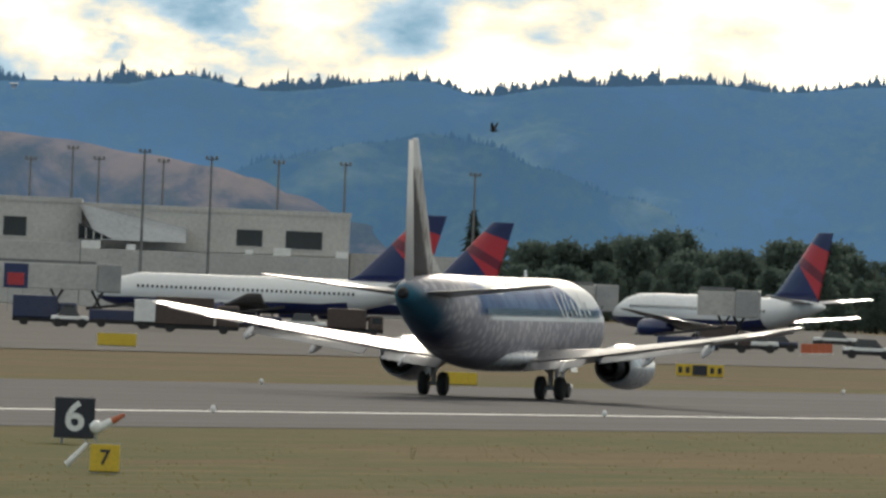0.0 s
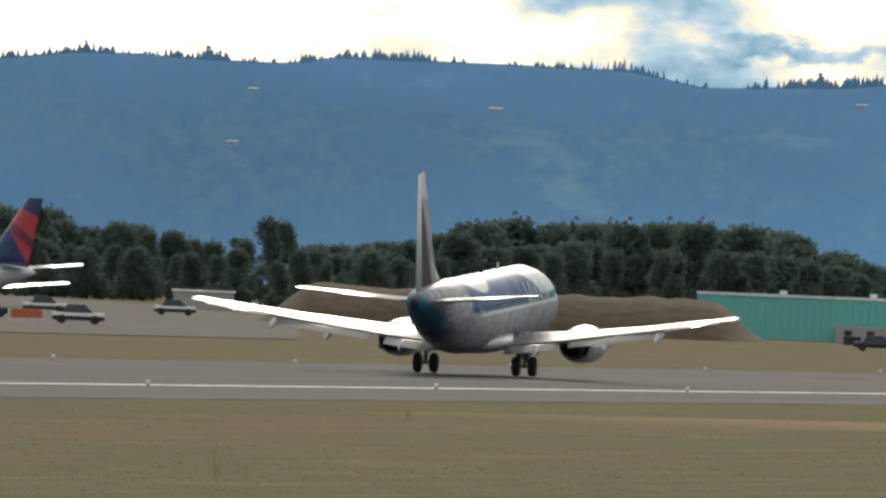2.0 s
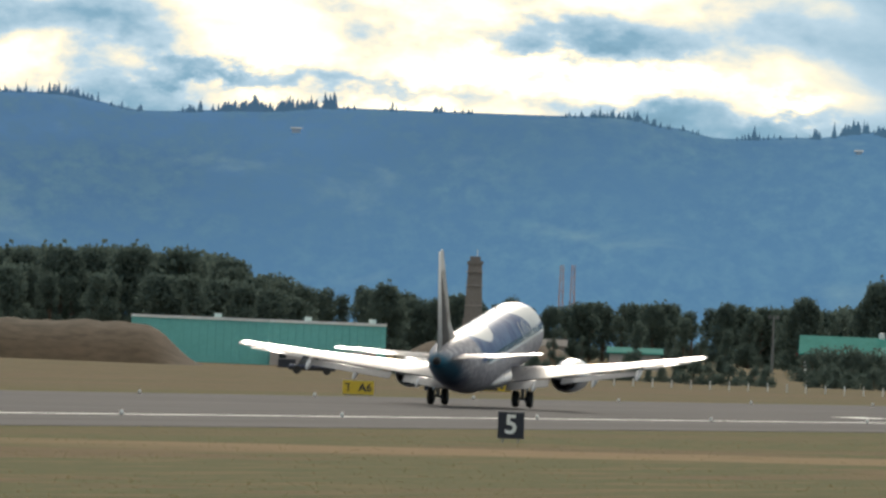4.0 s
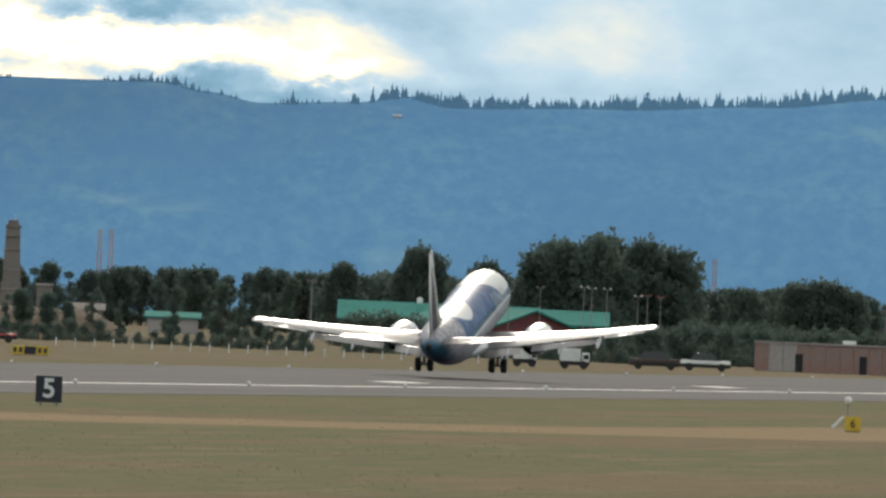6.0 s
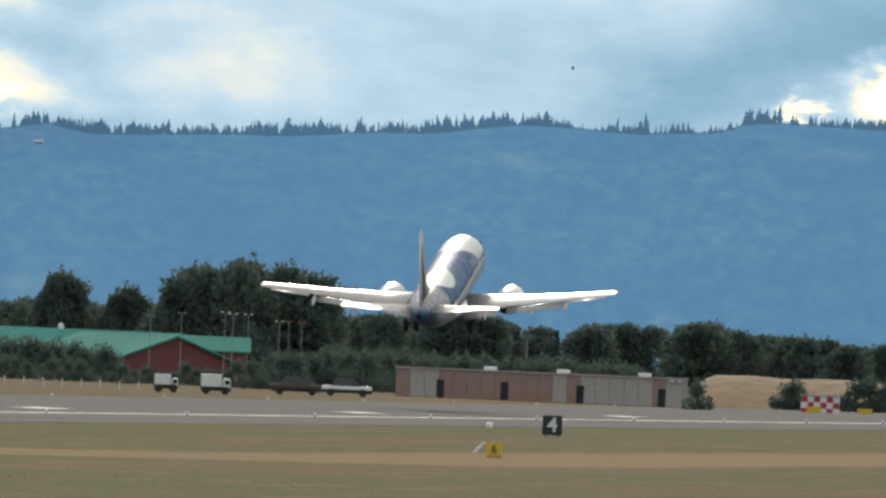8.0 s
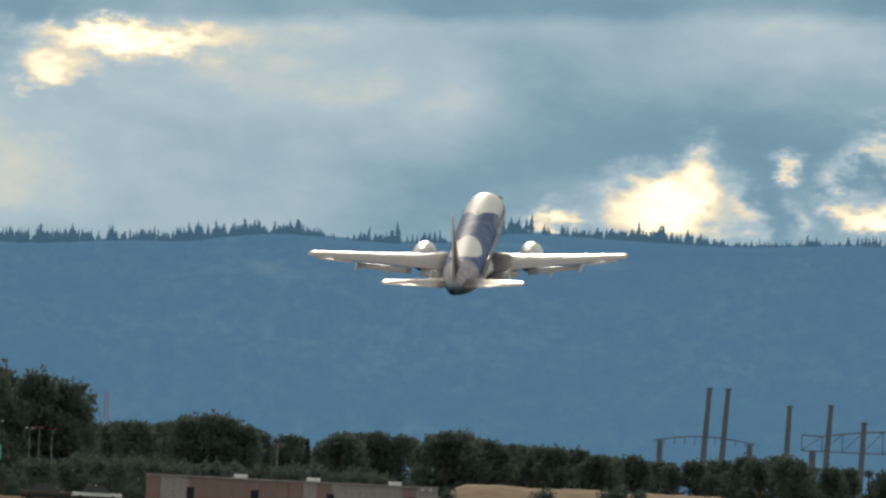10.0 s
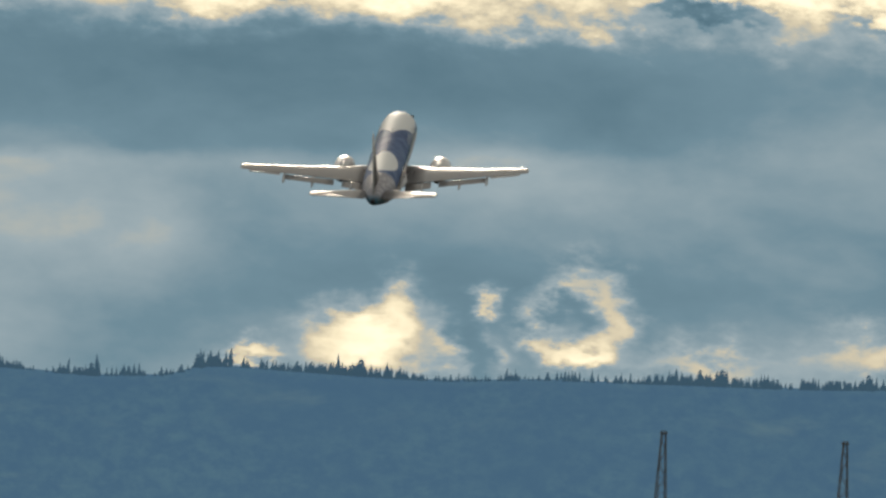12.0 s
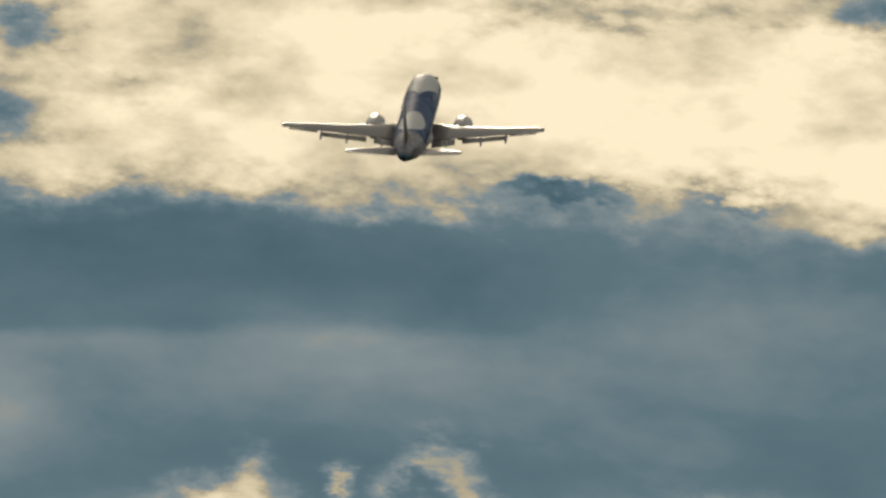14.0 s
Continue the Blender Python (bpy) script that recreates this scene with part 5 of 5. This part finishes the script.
def teal_hangar():
    d = 2010.0
    t = thing("teal_hangar", "flat-roofed teal metal hangar with white trim", "building", place(2096, d))
    a, b = (1852 - 2096) / SCALE * d, (2304 - 2096) / SCALE * d
    h = 4.75
    walls = [((a, 3.0), (0, -1.0)), ((0, -1.0), (b, 4.0))]
    bm = bmesh.new()
    ring = [(a, 3), (0, -1), (b, 4), (b, 26), (a, 26)]
    lo = [bm.verts.new((x, y, 0)) for x, y in ring]
    hi = [bm.verts.new((x, y, h)) for x, y in ring]
    for i in range(5):
        j = (i + 1) % 5
        bm.faces.new((lo[i], lo[j], hi[j], hi[i]))
    bm.faces.new(hi)
    part("wall", bm, TEAL, t)
    for (x0, y0), (x1, y1) in walls:
        ln = math.hypot(x1 - x0, y1 - y0)
        turn = math.degrees(math.atan2(y1 - y0, x1 - x0))
        base = pose(x0, y0, 0, 0, 0, turn)
        part("fascia", boxes((0, ln, -0.16, -0.03, h - 0.12, h + 0.18)), WHITE, t, "white roof edge", at=base)
        me = mesh_of("cladding_rib", boxes((-0.05, 0.05, -0.07, -0.005, 0.05, h - 0.15)), TEAL)
        for q in range(int(ln / 0.9)):
            r = new("cladding_rib", me)
            r.parent = t
            r.matrix_basis = base @ pose(0.45 + 0.9 * q, 0, 0)
    part("annex", boxes((0.2, b - 1.0, -5, -1.6, 0, 1.75), bevel=0.04), PALE_WALL, t, "low pale annex")
    for q in range(4):
        part("annex_window", boxes((1.2 + 2.4 * q, 2.0 + 2.4 * q, -5.04, -4.98, 0.8, 1.35)), WINDOW, t)
    for x in (a * 0.4, b * 0.3, b * 0.85):
        part("roof_vent", boxes((x, x + 0.8, 6, 7, h, h + 0.6), bevel=0.04), WHITE, t)


teal_hangar()

t = thing("concrete_tower", "tall tapered tan concrete tower among trees", "tower", place(2456, 2800))
part("shaft", loft([[(sx * w, sy * w, z) for sx, sy in ((-1, -1), (1, -1), (1, 1), (-1, 1))] for z, w in ((0, 1.75), (6, 1.5), (6.05, 1.35), (14.2, 1.05), (14.25, 1.2), (14.7, 1.2))]), TAN, t)
for z in (2.5, 5, 8, 11, 13):
    part("band", boxes((-1.62, 1.62, -1.62, -1.0, z, z + 0.14)) if z < 6 else boxes((-1.32, 1.32, -1.38, -0.9, z, z + 0.1)), PALE_WALL, t)
part("top_rail", boxes((-0.8, 0.8, -0.8, 0.8, 14.7, 15.4), bevel=0.05), TAN, t)
part("top_mast", tubes(((0.3, 0, 15.3), (0.3, 0, 16.4), 0.06)), WHITE, t)
t = thing("concrete_tower", "short tan concrete block tower among trees", "tower", place(2516, 2790))
part("shaft", boxes((-1.2, 1.2, -1.2, 1.2, 0, 5.8), bevel=0.05), TAN, t)
part("cap", boxes((-1.35, 1.35, -1.35, 1.35, 5.8, 6.1)), PALE_WALL, t)


def shed(u0, u1, d, wall, roof, h, ridge, label, axis="x", depth=12.0, name="warehouse", turn=0.0):
    w = (u1 - u0) / SCALE * d
    t = thing(name, label, "building", place((u0 + u1) / 2, d, turn), "sheds along the airfield")
    part("wall", boxes((-w / 2, w / 2, 0, depth, 0, h)), wall, t)
    if ridge:
        part("roof", prism(w, depth, h + 0.1, ridge, axis), roof, t)
        if axis == "y":
            bm = loft([[(-w / 2, y, h), (0, y, ridge - 0.3), (w / 2, y, h)] for y in (0.02, depth)])
            part("gable", bm, wall, t)
    else:
        part("roof", boxes((-w / 2 - 0.2, w / 2 + 0.2, -0.2, depth + 0.2, h + 0.01, h + 0.25)), roof, t)
    return t, w


t, w = shed(3040, 3390, 2380, RED_WALL, GREEN_ROOF, 3.2, 5.6, "long red-walled shed with green metal roof", depth=16)
for j in range(5):
    part("pillar", boxes((-w / 2 + 0.3 + 1.1 * j, -w / 2 + 0.75 + 1.1 * j, -0.9, -0.5, 0, 3.0), bevel=0.03), WHITE, t, "white pillar")
part("barge_board", boxes((-w / 2 - 0.7, -w / 2 - 0.45, -0.5, 0.2, 3.0, 3.3)), RED_WALL, t)
part("roof_vent", spin([(0, 0.4), (0.6, 0.4), (0.8, 0.1)], sides=14), WHITE, t, at=pose(-w * 0.1, 8, 5.5, 90))
t, w = shed(3254, 3514, 2290, RED_WALL, GREEN_ROOF, 2.1, 5.3, "dark red gabled shed with green roof", axis="y", depth=20, turn=35)
shed(3400, 3512, 2500, RED_WALL, GREEN_ROOF, 3.4, 5.4, "long shed with green metal roof behind", depth=14)
shed(926, 1034, 2300, PALE_WALL, WHITE, 2.2, 0, "small pale building with flat white roof", depth=6, name="pavilion")
shed(2700, 2790, 2500, PALE_WALL, GREEN_ROOF, 2.2, 3.0, "low pale building among trees", depth=6, name="pavilion")
shed(2560, 2620, 2600, PALE_WALL, TAN, 2.6, 3.6, "low tan building among trees", depth=6, name="pavilion")
shed(3640, 3740, 2500, PALE_WALL, WHITE, 2.3, 0, "small white building among trees", depth=6, name="pavilion")


def block_wall():
    d = 1960.0
    t = thing("block_building", "long low building of mottled red and grey wall panels", "building", place(4030, d))
    a, b = (3776 - 4030) / SCALE * d, (4292 - 4030) / SCALE * d
    part("core", boxes((a, b, 0.05, 10, 0, 2.95)), PALE_WALL, t)
    part("coping", boxes((a - 0.1, b + 0.1, -0.2, 0.05, 2.95, 3.12)), PALE_WALL, t)
    me = [mesh_of("wall_panel", boxes((0.03, 1.45, -0.06, 0.05, 0.02, 2.93), bevel=0.015), m) for m in (BRICKS, PALE_WALL, BRICKS, RED_WALL)]
    rng = random.Random(8)
    for q in range(int((b - a) / 1.5)):
        r = new("wall_panel", me[rng.choice((0, 0, 1, 1, 2))])
        r.parent = t
        r.matrix_basis = pose(a + 1.5 * q, 0, 0)
    for q in (0.14, 0.36, 0.62, 0.9):
        part("doorway", boxes((a + q * (b - a), a + q * (b - a) + 0.8, -0.09, -0.061, 0, 1.9)), DARK, t)
    for q in (0.3, 0.55, 0.83):
        part("roof_unit", boxes((a + q * (b - a), a + q * (b - a) + 1.4, 2, 3.4, 3.0, 3.5), bevel=0.05), WHITE, t)


block_wall()
t = thing("utility_hut", "small pale hut beside the block building", "hut", place(4272, 1900))
part("wall", boxes((-1.0, 1.0, 0, 2, 0, 3.0), bevel=0.03), PALE_WALL, t)
part("roof", boxes((-1.2, 1.2, -0.2, 2.2, 3.0, 3.2)), PALE_WALL, t)
part("lamp", boxes((-0.6, -0.2, -0.3, -0.05, 2.75, 2.95), (0.2, 0.6, -0.3, -0.05, 2.75, 2.95)), GLASS_LAMP, t)

t = thing("checkered_hut", "small red and white checkered airfield hut", "hut", place(4528, 1930))
part("wall", boxes((-2.0, 2.0, 0, 2, 0, 1.9), bevel=0.02), SIGN_WHITE, t)
for i in range(6):
    for j in range(3):
        if (i + j) % 2 == 0:
            part("red_panel", boxes((-1.98 + 0.66 * i, -1.32 + 0.66 * i, -0.03, -0.004, 0.02 + 0.62 * j, 0.64 + 0.62 * j)), RED, t)
part("roof", boxes((-2.15, 2.15, -0.15, 2.15, 1.9, 2.05)), TIN, t)

# dirt banks
DIRT = material("brown_dirt", (0.095, 0.068, 0.046), (0.068, 0.056, 0.036), shine=0.05, rough=0.95, scale=0.12, bump=0.05, grain=0.3)


def bank(name, u0, u1, d, high, label, mat, step=14):
    bm = bmesh.new()
    rows = []
    for s, z in ((0, -0.1), (6, 0.35), (14, 0.8), (22, 1.0), (50, 0.9), (90, -0.1)):
        row = []
        u = u0
        while u <= u1:
            q = min(1.0, (u - u0) / 120, (u1 - u) / 120)
            q = q * q * (3 - 2 * q) if q > 0 else 0
            rough = 0.9 + 0.10 * noise.fractal(Vector((u / 90, s / 20, d)), 1.0, 2.0, 4)
            p = side(u, d + s)
            row.append(bm.verts.new((p.x, p.y, high * z * q * rough - 0.05)))
            u += step
        rows.append(row)
    for a, b in zip(rows, rows[1:]):
        for i in range(len(a) - 1):
            bm.faces.new((a[i], a[i + 1], b[i + 1], b[i]))
    bmesh.ops.recalc_face_normals(bm, faces=bm.faces[:])
    tagged(part(name, bm, mat, smooth=True), label, "earth bank", kind="structure")


SANDY = material("dry_sand_grass", (0.31, 0.22, 0.15), (0.25, 0.19, 0.125), shine=0.05, rough=0.95, scale=0.12, bump=0.2, grain=0.2)
bank("ground_bank", 1060, 1990, 1880, 4.6, "long brown earth bank beyond the taxiway", DIRT)
bank("ground_bank", 2280, 2700, 2150, 3.6, "brown grassy bank", DIRT)
bank("ground_bank", 4230, 4900, 2100, 3.9, "pale dry sandy bank", SANDY)

# fence on the far side
t = thing("fence", "low white-posted fence along the airfield road", "fence")
post = mesh_of("post", tubes(((0, 0, 0), (0, 0, 0.8), 0.06)), WHITE)
for j in range(26):
    r = new("post", post)
    r.parent = t
    p = side(2540 + 34 * j, 1790)
    r.matrix_basis = pose(p.x, p.y, 0)


# ---- a small dark bird over the runway ----
FEATHER = material("dark_feathers", (0.03, 0.028, 0.03), (0.02, 0.02, 0.022), rough=0.8, scale=8)


def bird(u, v, d):
    t = thing("bird", "small dark bird flying over the airfield", "bird", pose(*spot(u, v, d)), "birds")
    part("body", spin([(-0.11, 0.005), (-0.08, 0.02), (-0.02, 0.036), (0.05, 0.03), (0.09, 0.012), (0.11, 0.004)], sides=12), FEATHER, t, smooth=True)
    part("tail", loft([[(-0.015, -0.09, 0), (0.015, -0.09, 0), (0.015, -0.09, 0.006), (-0.015, -0.09, 0.006)], [(-0.035, -0.17, 0), (0.035, -0.17, 0), (0.035, -0.17, 0.004), (-0.035, -0.17, 0.004)]]), FEATHER, t)
    wings = []
    for sx in (-1, 1):
        w = part("wing", loft([airfoil((sx * x, a, 0), (sx * x, b, 0), 0.08) for x, a, b in ((0.0, 0.04, -0.04), (0.09, 0.05, -0.035), (0.2, -0.01, -0.05))]), FEATHER, t, at=pose(sx * 0.02, 0, 0.01))
        wings.append((w, sx))
    return t, wings


BIRDS = [bird(81, -213, 420), bird(5600, -700, 1100)]


# ---- trees ----
KINDS = [broadleaf("broadleaf_tree", "dark green full-crowned tree beyond the airfield", 12, 11, 21, 0.5), broadleaf("broadleaf_tree", "dark green uneven tree beyond the airfield", 12, 8, 22, -0.6),
         broadleaf("broadleaf_tree", "dark green tall narrow tree beyond the airfield", 13, 6.5, 23, 0.3), broadleaf("broadleaf_tree", "wide dark green tree beyond the airfield", 11, 13, 24, 0.0),
         broadleaf("broadleaf_tree", "dark green round tree beyond the airfield", 10, 9, 25, 0.4)]
SHRUB = broadleaf("shrub", "low dark green shrub at the airfield edge", 3.0, 4.6, 31, 0.0, 2000)
FIR = [conifer("fir_tree", "dark pointed fir tree beyond the airfield", 12, 5.6, 41), conifer("fir_tree", "slim dark fir tree beyond the airfield", 12, 4.2, 42)]
SIZE = {id(k): h for k, h in zip(KINDS, (12.6, 12.6, 13.4, 11.8, 10.6))}
SIZE.update({id(SHRUB): 3.1, id(FIR[0]): 12, id(FIR[1]): 12})
USED = set()
TREE_RNG = random.Random(77)


def plant(kind, u, d, top_v, broad=1.0):
    """A tree at a bearing whose top reaches the bearing top_v."""
    h = HEIGHT - (top_v - 51) / SCALE * d
    s = h / SIZE[id(kind)]
    m = place(u, d, TREE_RNG.uniform(0, 360))
    grown = Matrix.Diagonal((s * broad, s * broad, s, 1))
    if id(kind) not in USED:
        USED.add(id(kind))
        kind.matrix_basis = m @ grown
        return kind
    ob = copy_thing(kind, m)
    ob.matrix_basis = m @ grown
    return ob


def row_of(line, step, d, kinds, spread=60, jitter=8, broad=1.0):
    u = line[0][0]
    while u < line[-1][0]:
        plant(TREE_RNG.choice(kinds), u, d + TREE_RNG.uniform(-spread, spread), along(line, u) + TREE_RNG.uniform(-jitter, jitter * 1.6), broad * TREE_RNG.uniform(0.85, 1.2))
        u += step * TREE_RNG.uniform(0.7, 1.3)


plant(FIR[0], 52, 2700, -72, 1.0)
row_of([(110, -20), (180, -38), (240, -25), (380, -62), (470, -28), (530, -30), (640, -50), (760, -35), (860, -30), (990, -5), (1060, -20)], 30, 2850, KINDS)
row_of([(100, 10), (500, 5), (1000, 20), (1400, 15)], 36, 2700, KINDS, jitter=10)
plant(KINDS[1], 1098, 2800, -56, 0.9)
plant(KINDS[0], 1114, 2820, -40, 0.7)
row_of([(1140, 5), (1230, 0), (1330, -15), (1400, -35), (1500, -68), (1580, -62), (1700, -64), (1900, -68), (2010, -62), (2070, -25), (2160, -10)], 24, 2800, KINDS, jitter=5, broad=1.1)
row_of([(1150, 10), (1500, -20), (2000, -20), (2150, 10)], 30, 2740, KINDS, jitter=8, broad=1.1)
row_of([(2150, 0), (2290, -15), (2320, -15), (2360, 4), (2450, 0), (2550, 3), (2900, -4), (3020, -4)], 26, 2950, KINDS, jitter=6)
plant(KINDS[0], 2302, 2650, -18, 1.1)
plant(KINDS[4], 2275, 2660, -8, 1.0)
for u, v, d in ((2408, 62, 2150), (2450, 58, 2140), (2478, 50, 2150), (2520, 54, 2150), (2560, 70, 2140), (2600, 48, 2160), (2650, 60, 2160), (2745, 30, 2300), (2830, 18, 2300), (2862, 30, 2310), (2905, 38, 2300)):
    plant(TREE_RNG.choice((KINDS[4], KINDS[1], KINDS[2])), u, d, v, 0.85)
for u, v in ((3035, -13), (3050, -5), (3178, -50), (3165, -38), (3195, -36), (3296, -27), (3280, -15), (3315, -8)):
    plant(TREE_RNG.choice((KINDS[0], KINDS[4])), u, 2620, v - 11, 0.9)
for u, v in ((3380, -50), (3415, -68), (3450, -72), (3478, -92), (3510, -85), (3545, -74), (3580, -78), (3610, -66), (3632, -45), (3430, -55), (3500, -60), (3560, -50)):
    plant(TREE_RNG.choice((KINDS[0], KINDS[1], KINDS[3])), u, 2600 + TREE_RNG.uniform(-30, 30), v - 12, 0.95)
row_of([(3000, -6), (3330, -6), (3700, -3), (3800, -6), (3860, -25), (3910, -28), (3960, -10), (4030, 8), (4200, -8), (4300, -15), (4400, -5), (4520, 8)], 26, 3050, KINDS, jitter=4, broad=1.2)
for u, v in ((3850, -18), (3885, -26), (3915, -24), (3945, -10)):
    plant(KINDS[0], u, 2500, v, 1.0)
plant(FIR[1], 4058, 2250, 14, 1.0)
plant(FIR[0], 4132, 2250, 12, 1.0)
plant(FIR[1], 4222, 2250, 20, 1.0)
row_of([(4400, 5), (4600, 10), (4750, 18), (4900, 0), (5000, 14), (5300, 20), (5900, 20)], 30, 3050, KINDS, jitter=4, broad=1.3)
row_of([(3560, 70), (3700, 62), (3800, 68), (4100, 66), (4200, 74)], 18, 2080, [SHRUB], spread=20, jitter=6)
row_of([(3060, 72), (3130, 66), (3200, 74), (3290, 84)], 16, 2230, [SHRUB], spread=12, jitter=5)
row_of([(3060, 100), (3300, 110), (3560, 95)], 22, 2000, [SHRUB], spread=20, jitter=8)
for u, v in ((4312, 92), (1260, 130), (2330, 120), (2360, 108)):
    plant(SHRUB, u, 1850, v, 1.0)
for u, v in ((4466, 92), (4484, 84), (4590, 80), (4615, 74), (4650, 78)):
    plant(SHRUB, u, 2040, v, 1.1)
row_of([(2330, 112), (2500, 105), (2700, 110), (3010, 105)], 30, 1960, [SHRUB], spread=30, jitter=8)


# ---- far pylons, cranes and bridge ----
# blue-grey of the distant haze is mixed into this steel's base colour
HAZED_STEEL = material("hazed_steel", (0.15, 0.18, 0.22), (0.12, 0.15, 0.19), rough=0.7, scale=0.3)
FAR_RED = material("red_white_steel", (0.45, 0.25, 0.24), (0.55, 0.50, 0.50), rough=0.7, scale=0.3)


def lattice(name, label, u, d, top_v, base_w, top_w, mat, arms=(), levels=14):
    h = HEIGHT - (top_v - 51) / SCALE * d
    t = thing(name, label, "tower", place(u, d, 12), "far towers")
    W = lambda z: base_w + (top_w - base_w) * (z / h)
    for sx in (-1, 1):
        for sy in (-1, 1):
            part("leg", tubes(((sx * base_w, sy * base_w, -0.3), (sx * top_w, sy * top_w, h), 0.16 * min(1, base_w), 0.10 * min(1, base_w)), sides=6), mat, t)
    bm = bmesh.new()
    zs = [h * (1 - (1 - k / levels) ** 1.25) for k in range(levels + 1)]
    for k, (a, b) in enumerate(zip(zs, zs[1:])):
        s = 1 if k % 2 else -1
        for f in (-1, 1):
            tube(bm, (-s * W(a), f * W(a), a), (s * W(b), f * W(b), b), 0.06 * min(1, base_w), sides=5)
            tube(bm, (f * W(a), -s * W(a), a), (f * W(b), s * W(b), b), 0.06 * min(1, base_w), sides=5)
            tube(bm, (-W(b), f * W(b), b), (W(b), f * W(b), b), 0.05 * min(1, base_w), sides=5)
    part("bracing", bm, mat, t)
    for z, w in arms:
        part("platform", boxes((-w, w, -w, w, h * z, h * z + 0.35)), mat, t)
    return t


lattice("lattice_tower", "tall dark steel lattice tower against the hills", 5207, 3400, -293, 2.2, 0.35, HAZED_STEEL, ((0.6, 1.6), (0.985, 0.6)))
lattice("lattice_tower", "tall dark steel lattice tower against the hills", 5529, 3420, -291, 2.2, 0.35, HAZED_STEEL, ((0.6, 1.6), (0.985, 0.6)))
lattice("lattice_tower", "red and white lattice mast beyond the trees", 2610, 3100, -56, 0.45, 0.25, FAR_RED, (), 7)
lattice("lattice_tower", "red and white lattice mast beyond the trees", 2630, 3110, -57, 0.45, 0.25, FAR_RED, (), 7)
lattice("lattice_tower", "grey lattice mast beyond the trees", 3699, 3080, -50, 0.45, 0.25, FAR_RED, (), 7)

for u, v, lean in ((4764, -105, 1.0), (4797, -106, 1.0), (4907, -80, 0.4), (4980, -85, 0.8), (5040, -57, 0.4)):
    d = 3300
    h = HEIGHT - (v - 51) / SCALE * d
    t = thing("crane_tower", "dark leaning steel bridge tower on the skyline", "tower", place(u, d), "bridge towers")
    part("shaft", loft([[(x - lean * (1 - z / h) + sx * w, sy * w, z) for sx, sy in ((-1, -1), (1, -1), (1, 1), (-1, 1))] for z, w, x in ((0, 0.62, 0), (h, 0.42, 0))]), HAZED_STEEL, t)
    part("head", boxes((-0.55, 0.55, -0.55, 0.55, h, h + 0.35)), HAZED_STEEL, t)
t = thing("truss_bridge", "dark steel truss bridge far behind the trees", "bridge", place(5130, 3320))
bm = bmesh.new()
for k in range(14):
    x0, x1 = -20 + 3.6 * k, -16.4 + 3.6 * k
    zt = lambda x: 13.6 + 1.6 * math.sin(math.pi * ((x + 18) % 30) / 30)
    tube(bm, (x0, 0, 11.2), (x1, 0, 11.2), 0.12, sides=5)
    tube(bm, (x0, 0, zt(x0)), (x1, 0, zt(x1)), 0.14, sides=5)
    tube(bm, (x0, 0, 11.2), (x0, 0, zt(x0)), 0.09, sides=5)
    tube(bm, (x0, 0, 11.2), (x1, 0, zt(x1)), 0.08, sides=5)
part("truss", bm, HAZED_STEEL, t)
for x in (-18, -3, 12, 27):
    part("pier", boxes((x - 0.6, x + 0.6, -1, 1, 0, 11.2)), HAZED_STEEL, t)
t = thing("truss_bridge", "dark low steel arch far behind the trees", "bridge", place(4760, 3320))
bm = bmesh.new()
for k in range(10):
    x0, x1 = -9 + 1.8 * k, -7.2 + 1.8 * k
    zt = lambda x: 11.6 + 1.2 * math.cos(x / 9 * 1.4)
    tube(bm, (x0, 0, zt(x0)), (x1, 0, zt(x1)), 0.12, sides=5)
    tube(bm, (x0, 0, 11.2), (x0, 0, zt(x0)), 0.07, sides=5)
part("arch", bm, HAZED_STEEL, t)
for x in (-8, 8):
    part("pier", boxes((x - 0.5, x + 0.5, -1, 1, 0, 11.8)), HAZED_STEEL, t)

# pale houses on the hillside
HOUSE = material("far_house", (0.46, 0.49, 0.52), (0.40, 0.43, 0.46), shine=0.05, rough=0.9, scale=0.4)
for u, v, w in ((1053, -266, 2.2), (1483, -248, 3.4), (1020, -171, 2.6), (3126, -280, 2.2), (2130, -280, 3.0), (-770, -262, 2.0)):
    top = along(FAR_LINE, u)
    foot = 56 + SCALE * HEIGHT / 3500
    s = max(0.0, min(1.0, (foot - v) / (foot - top))) ** (1 / 0.9)
    d = 3500 + 1200 * s - 26
    p = spot(u, v, d)
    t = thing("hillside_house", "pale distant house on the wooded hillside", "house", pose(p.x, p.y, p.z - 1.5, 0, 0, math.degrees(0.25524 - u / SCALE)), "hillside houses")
    w *= 0.7
    part("wall", boxes((-w / 2, w / 2, 0, 14, 0, 1.35)), HOUSE, t)
    part("roof", prism(w, 3, 1.4, 1.7), HOUSE, t)


motions()
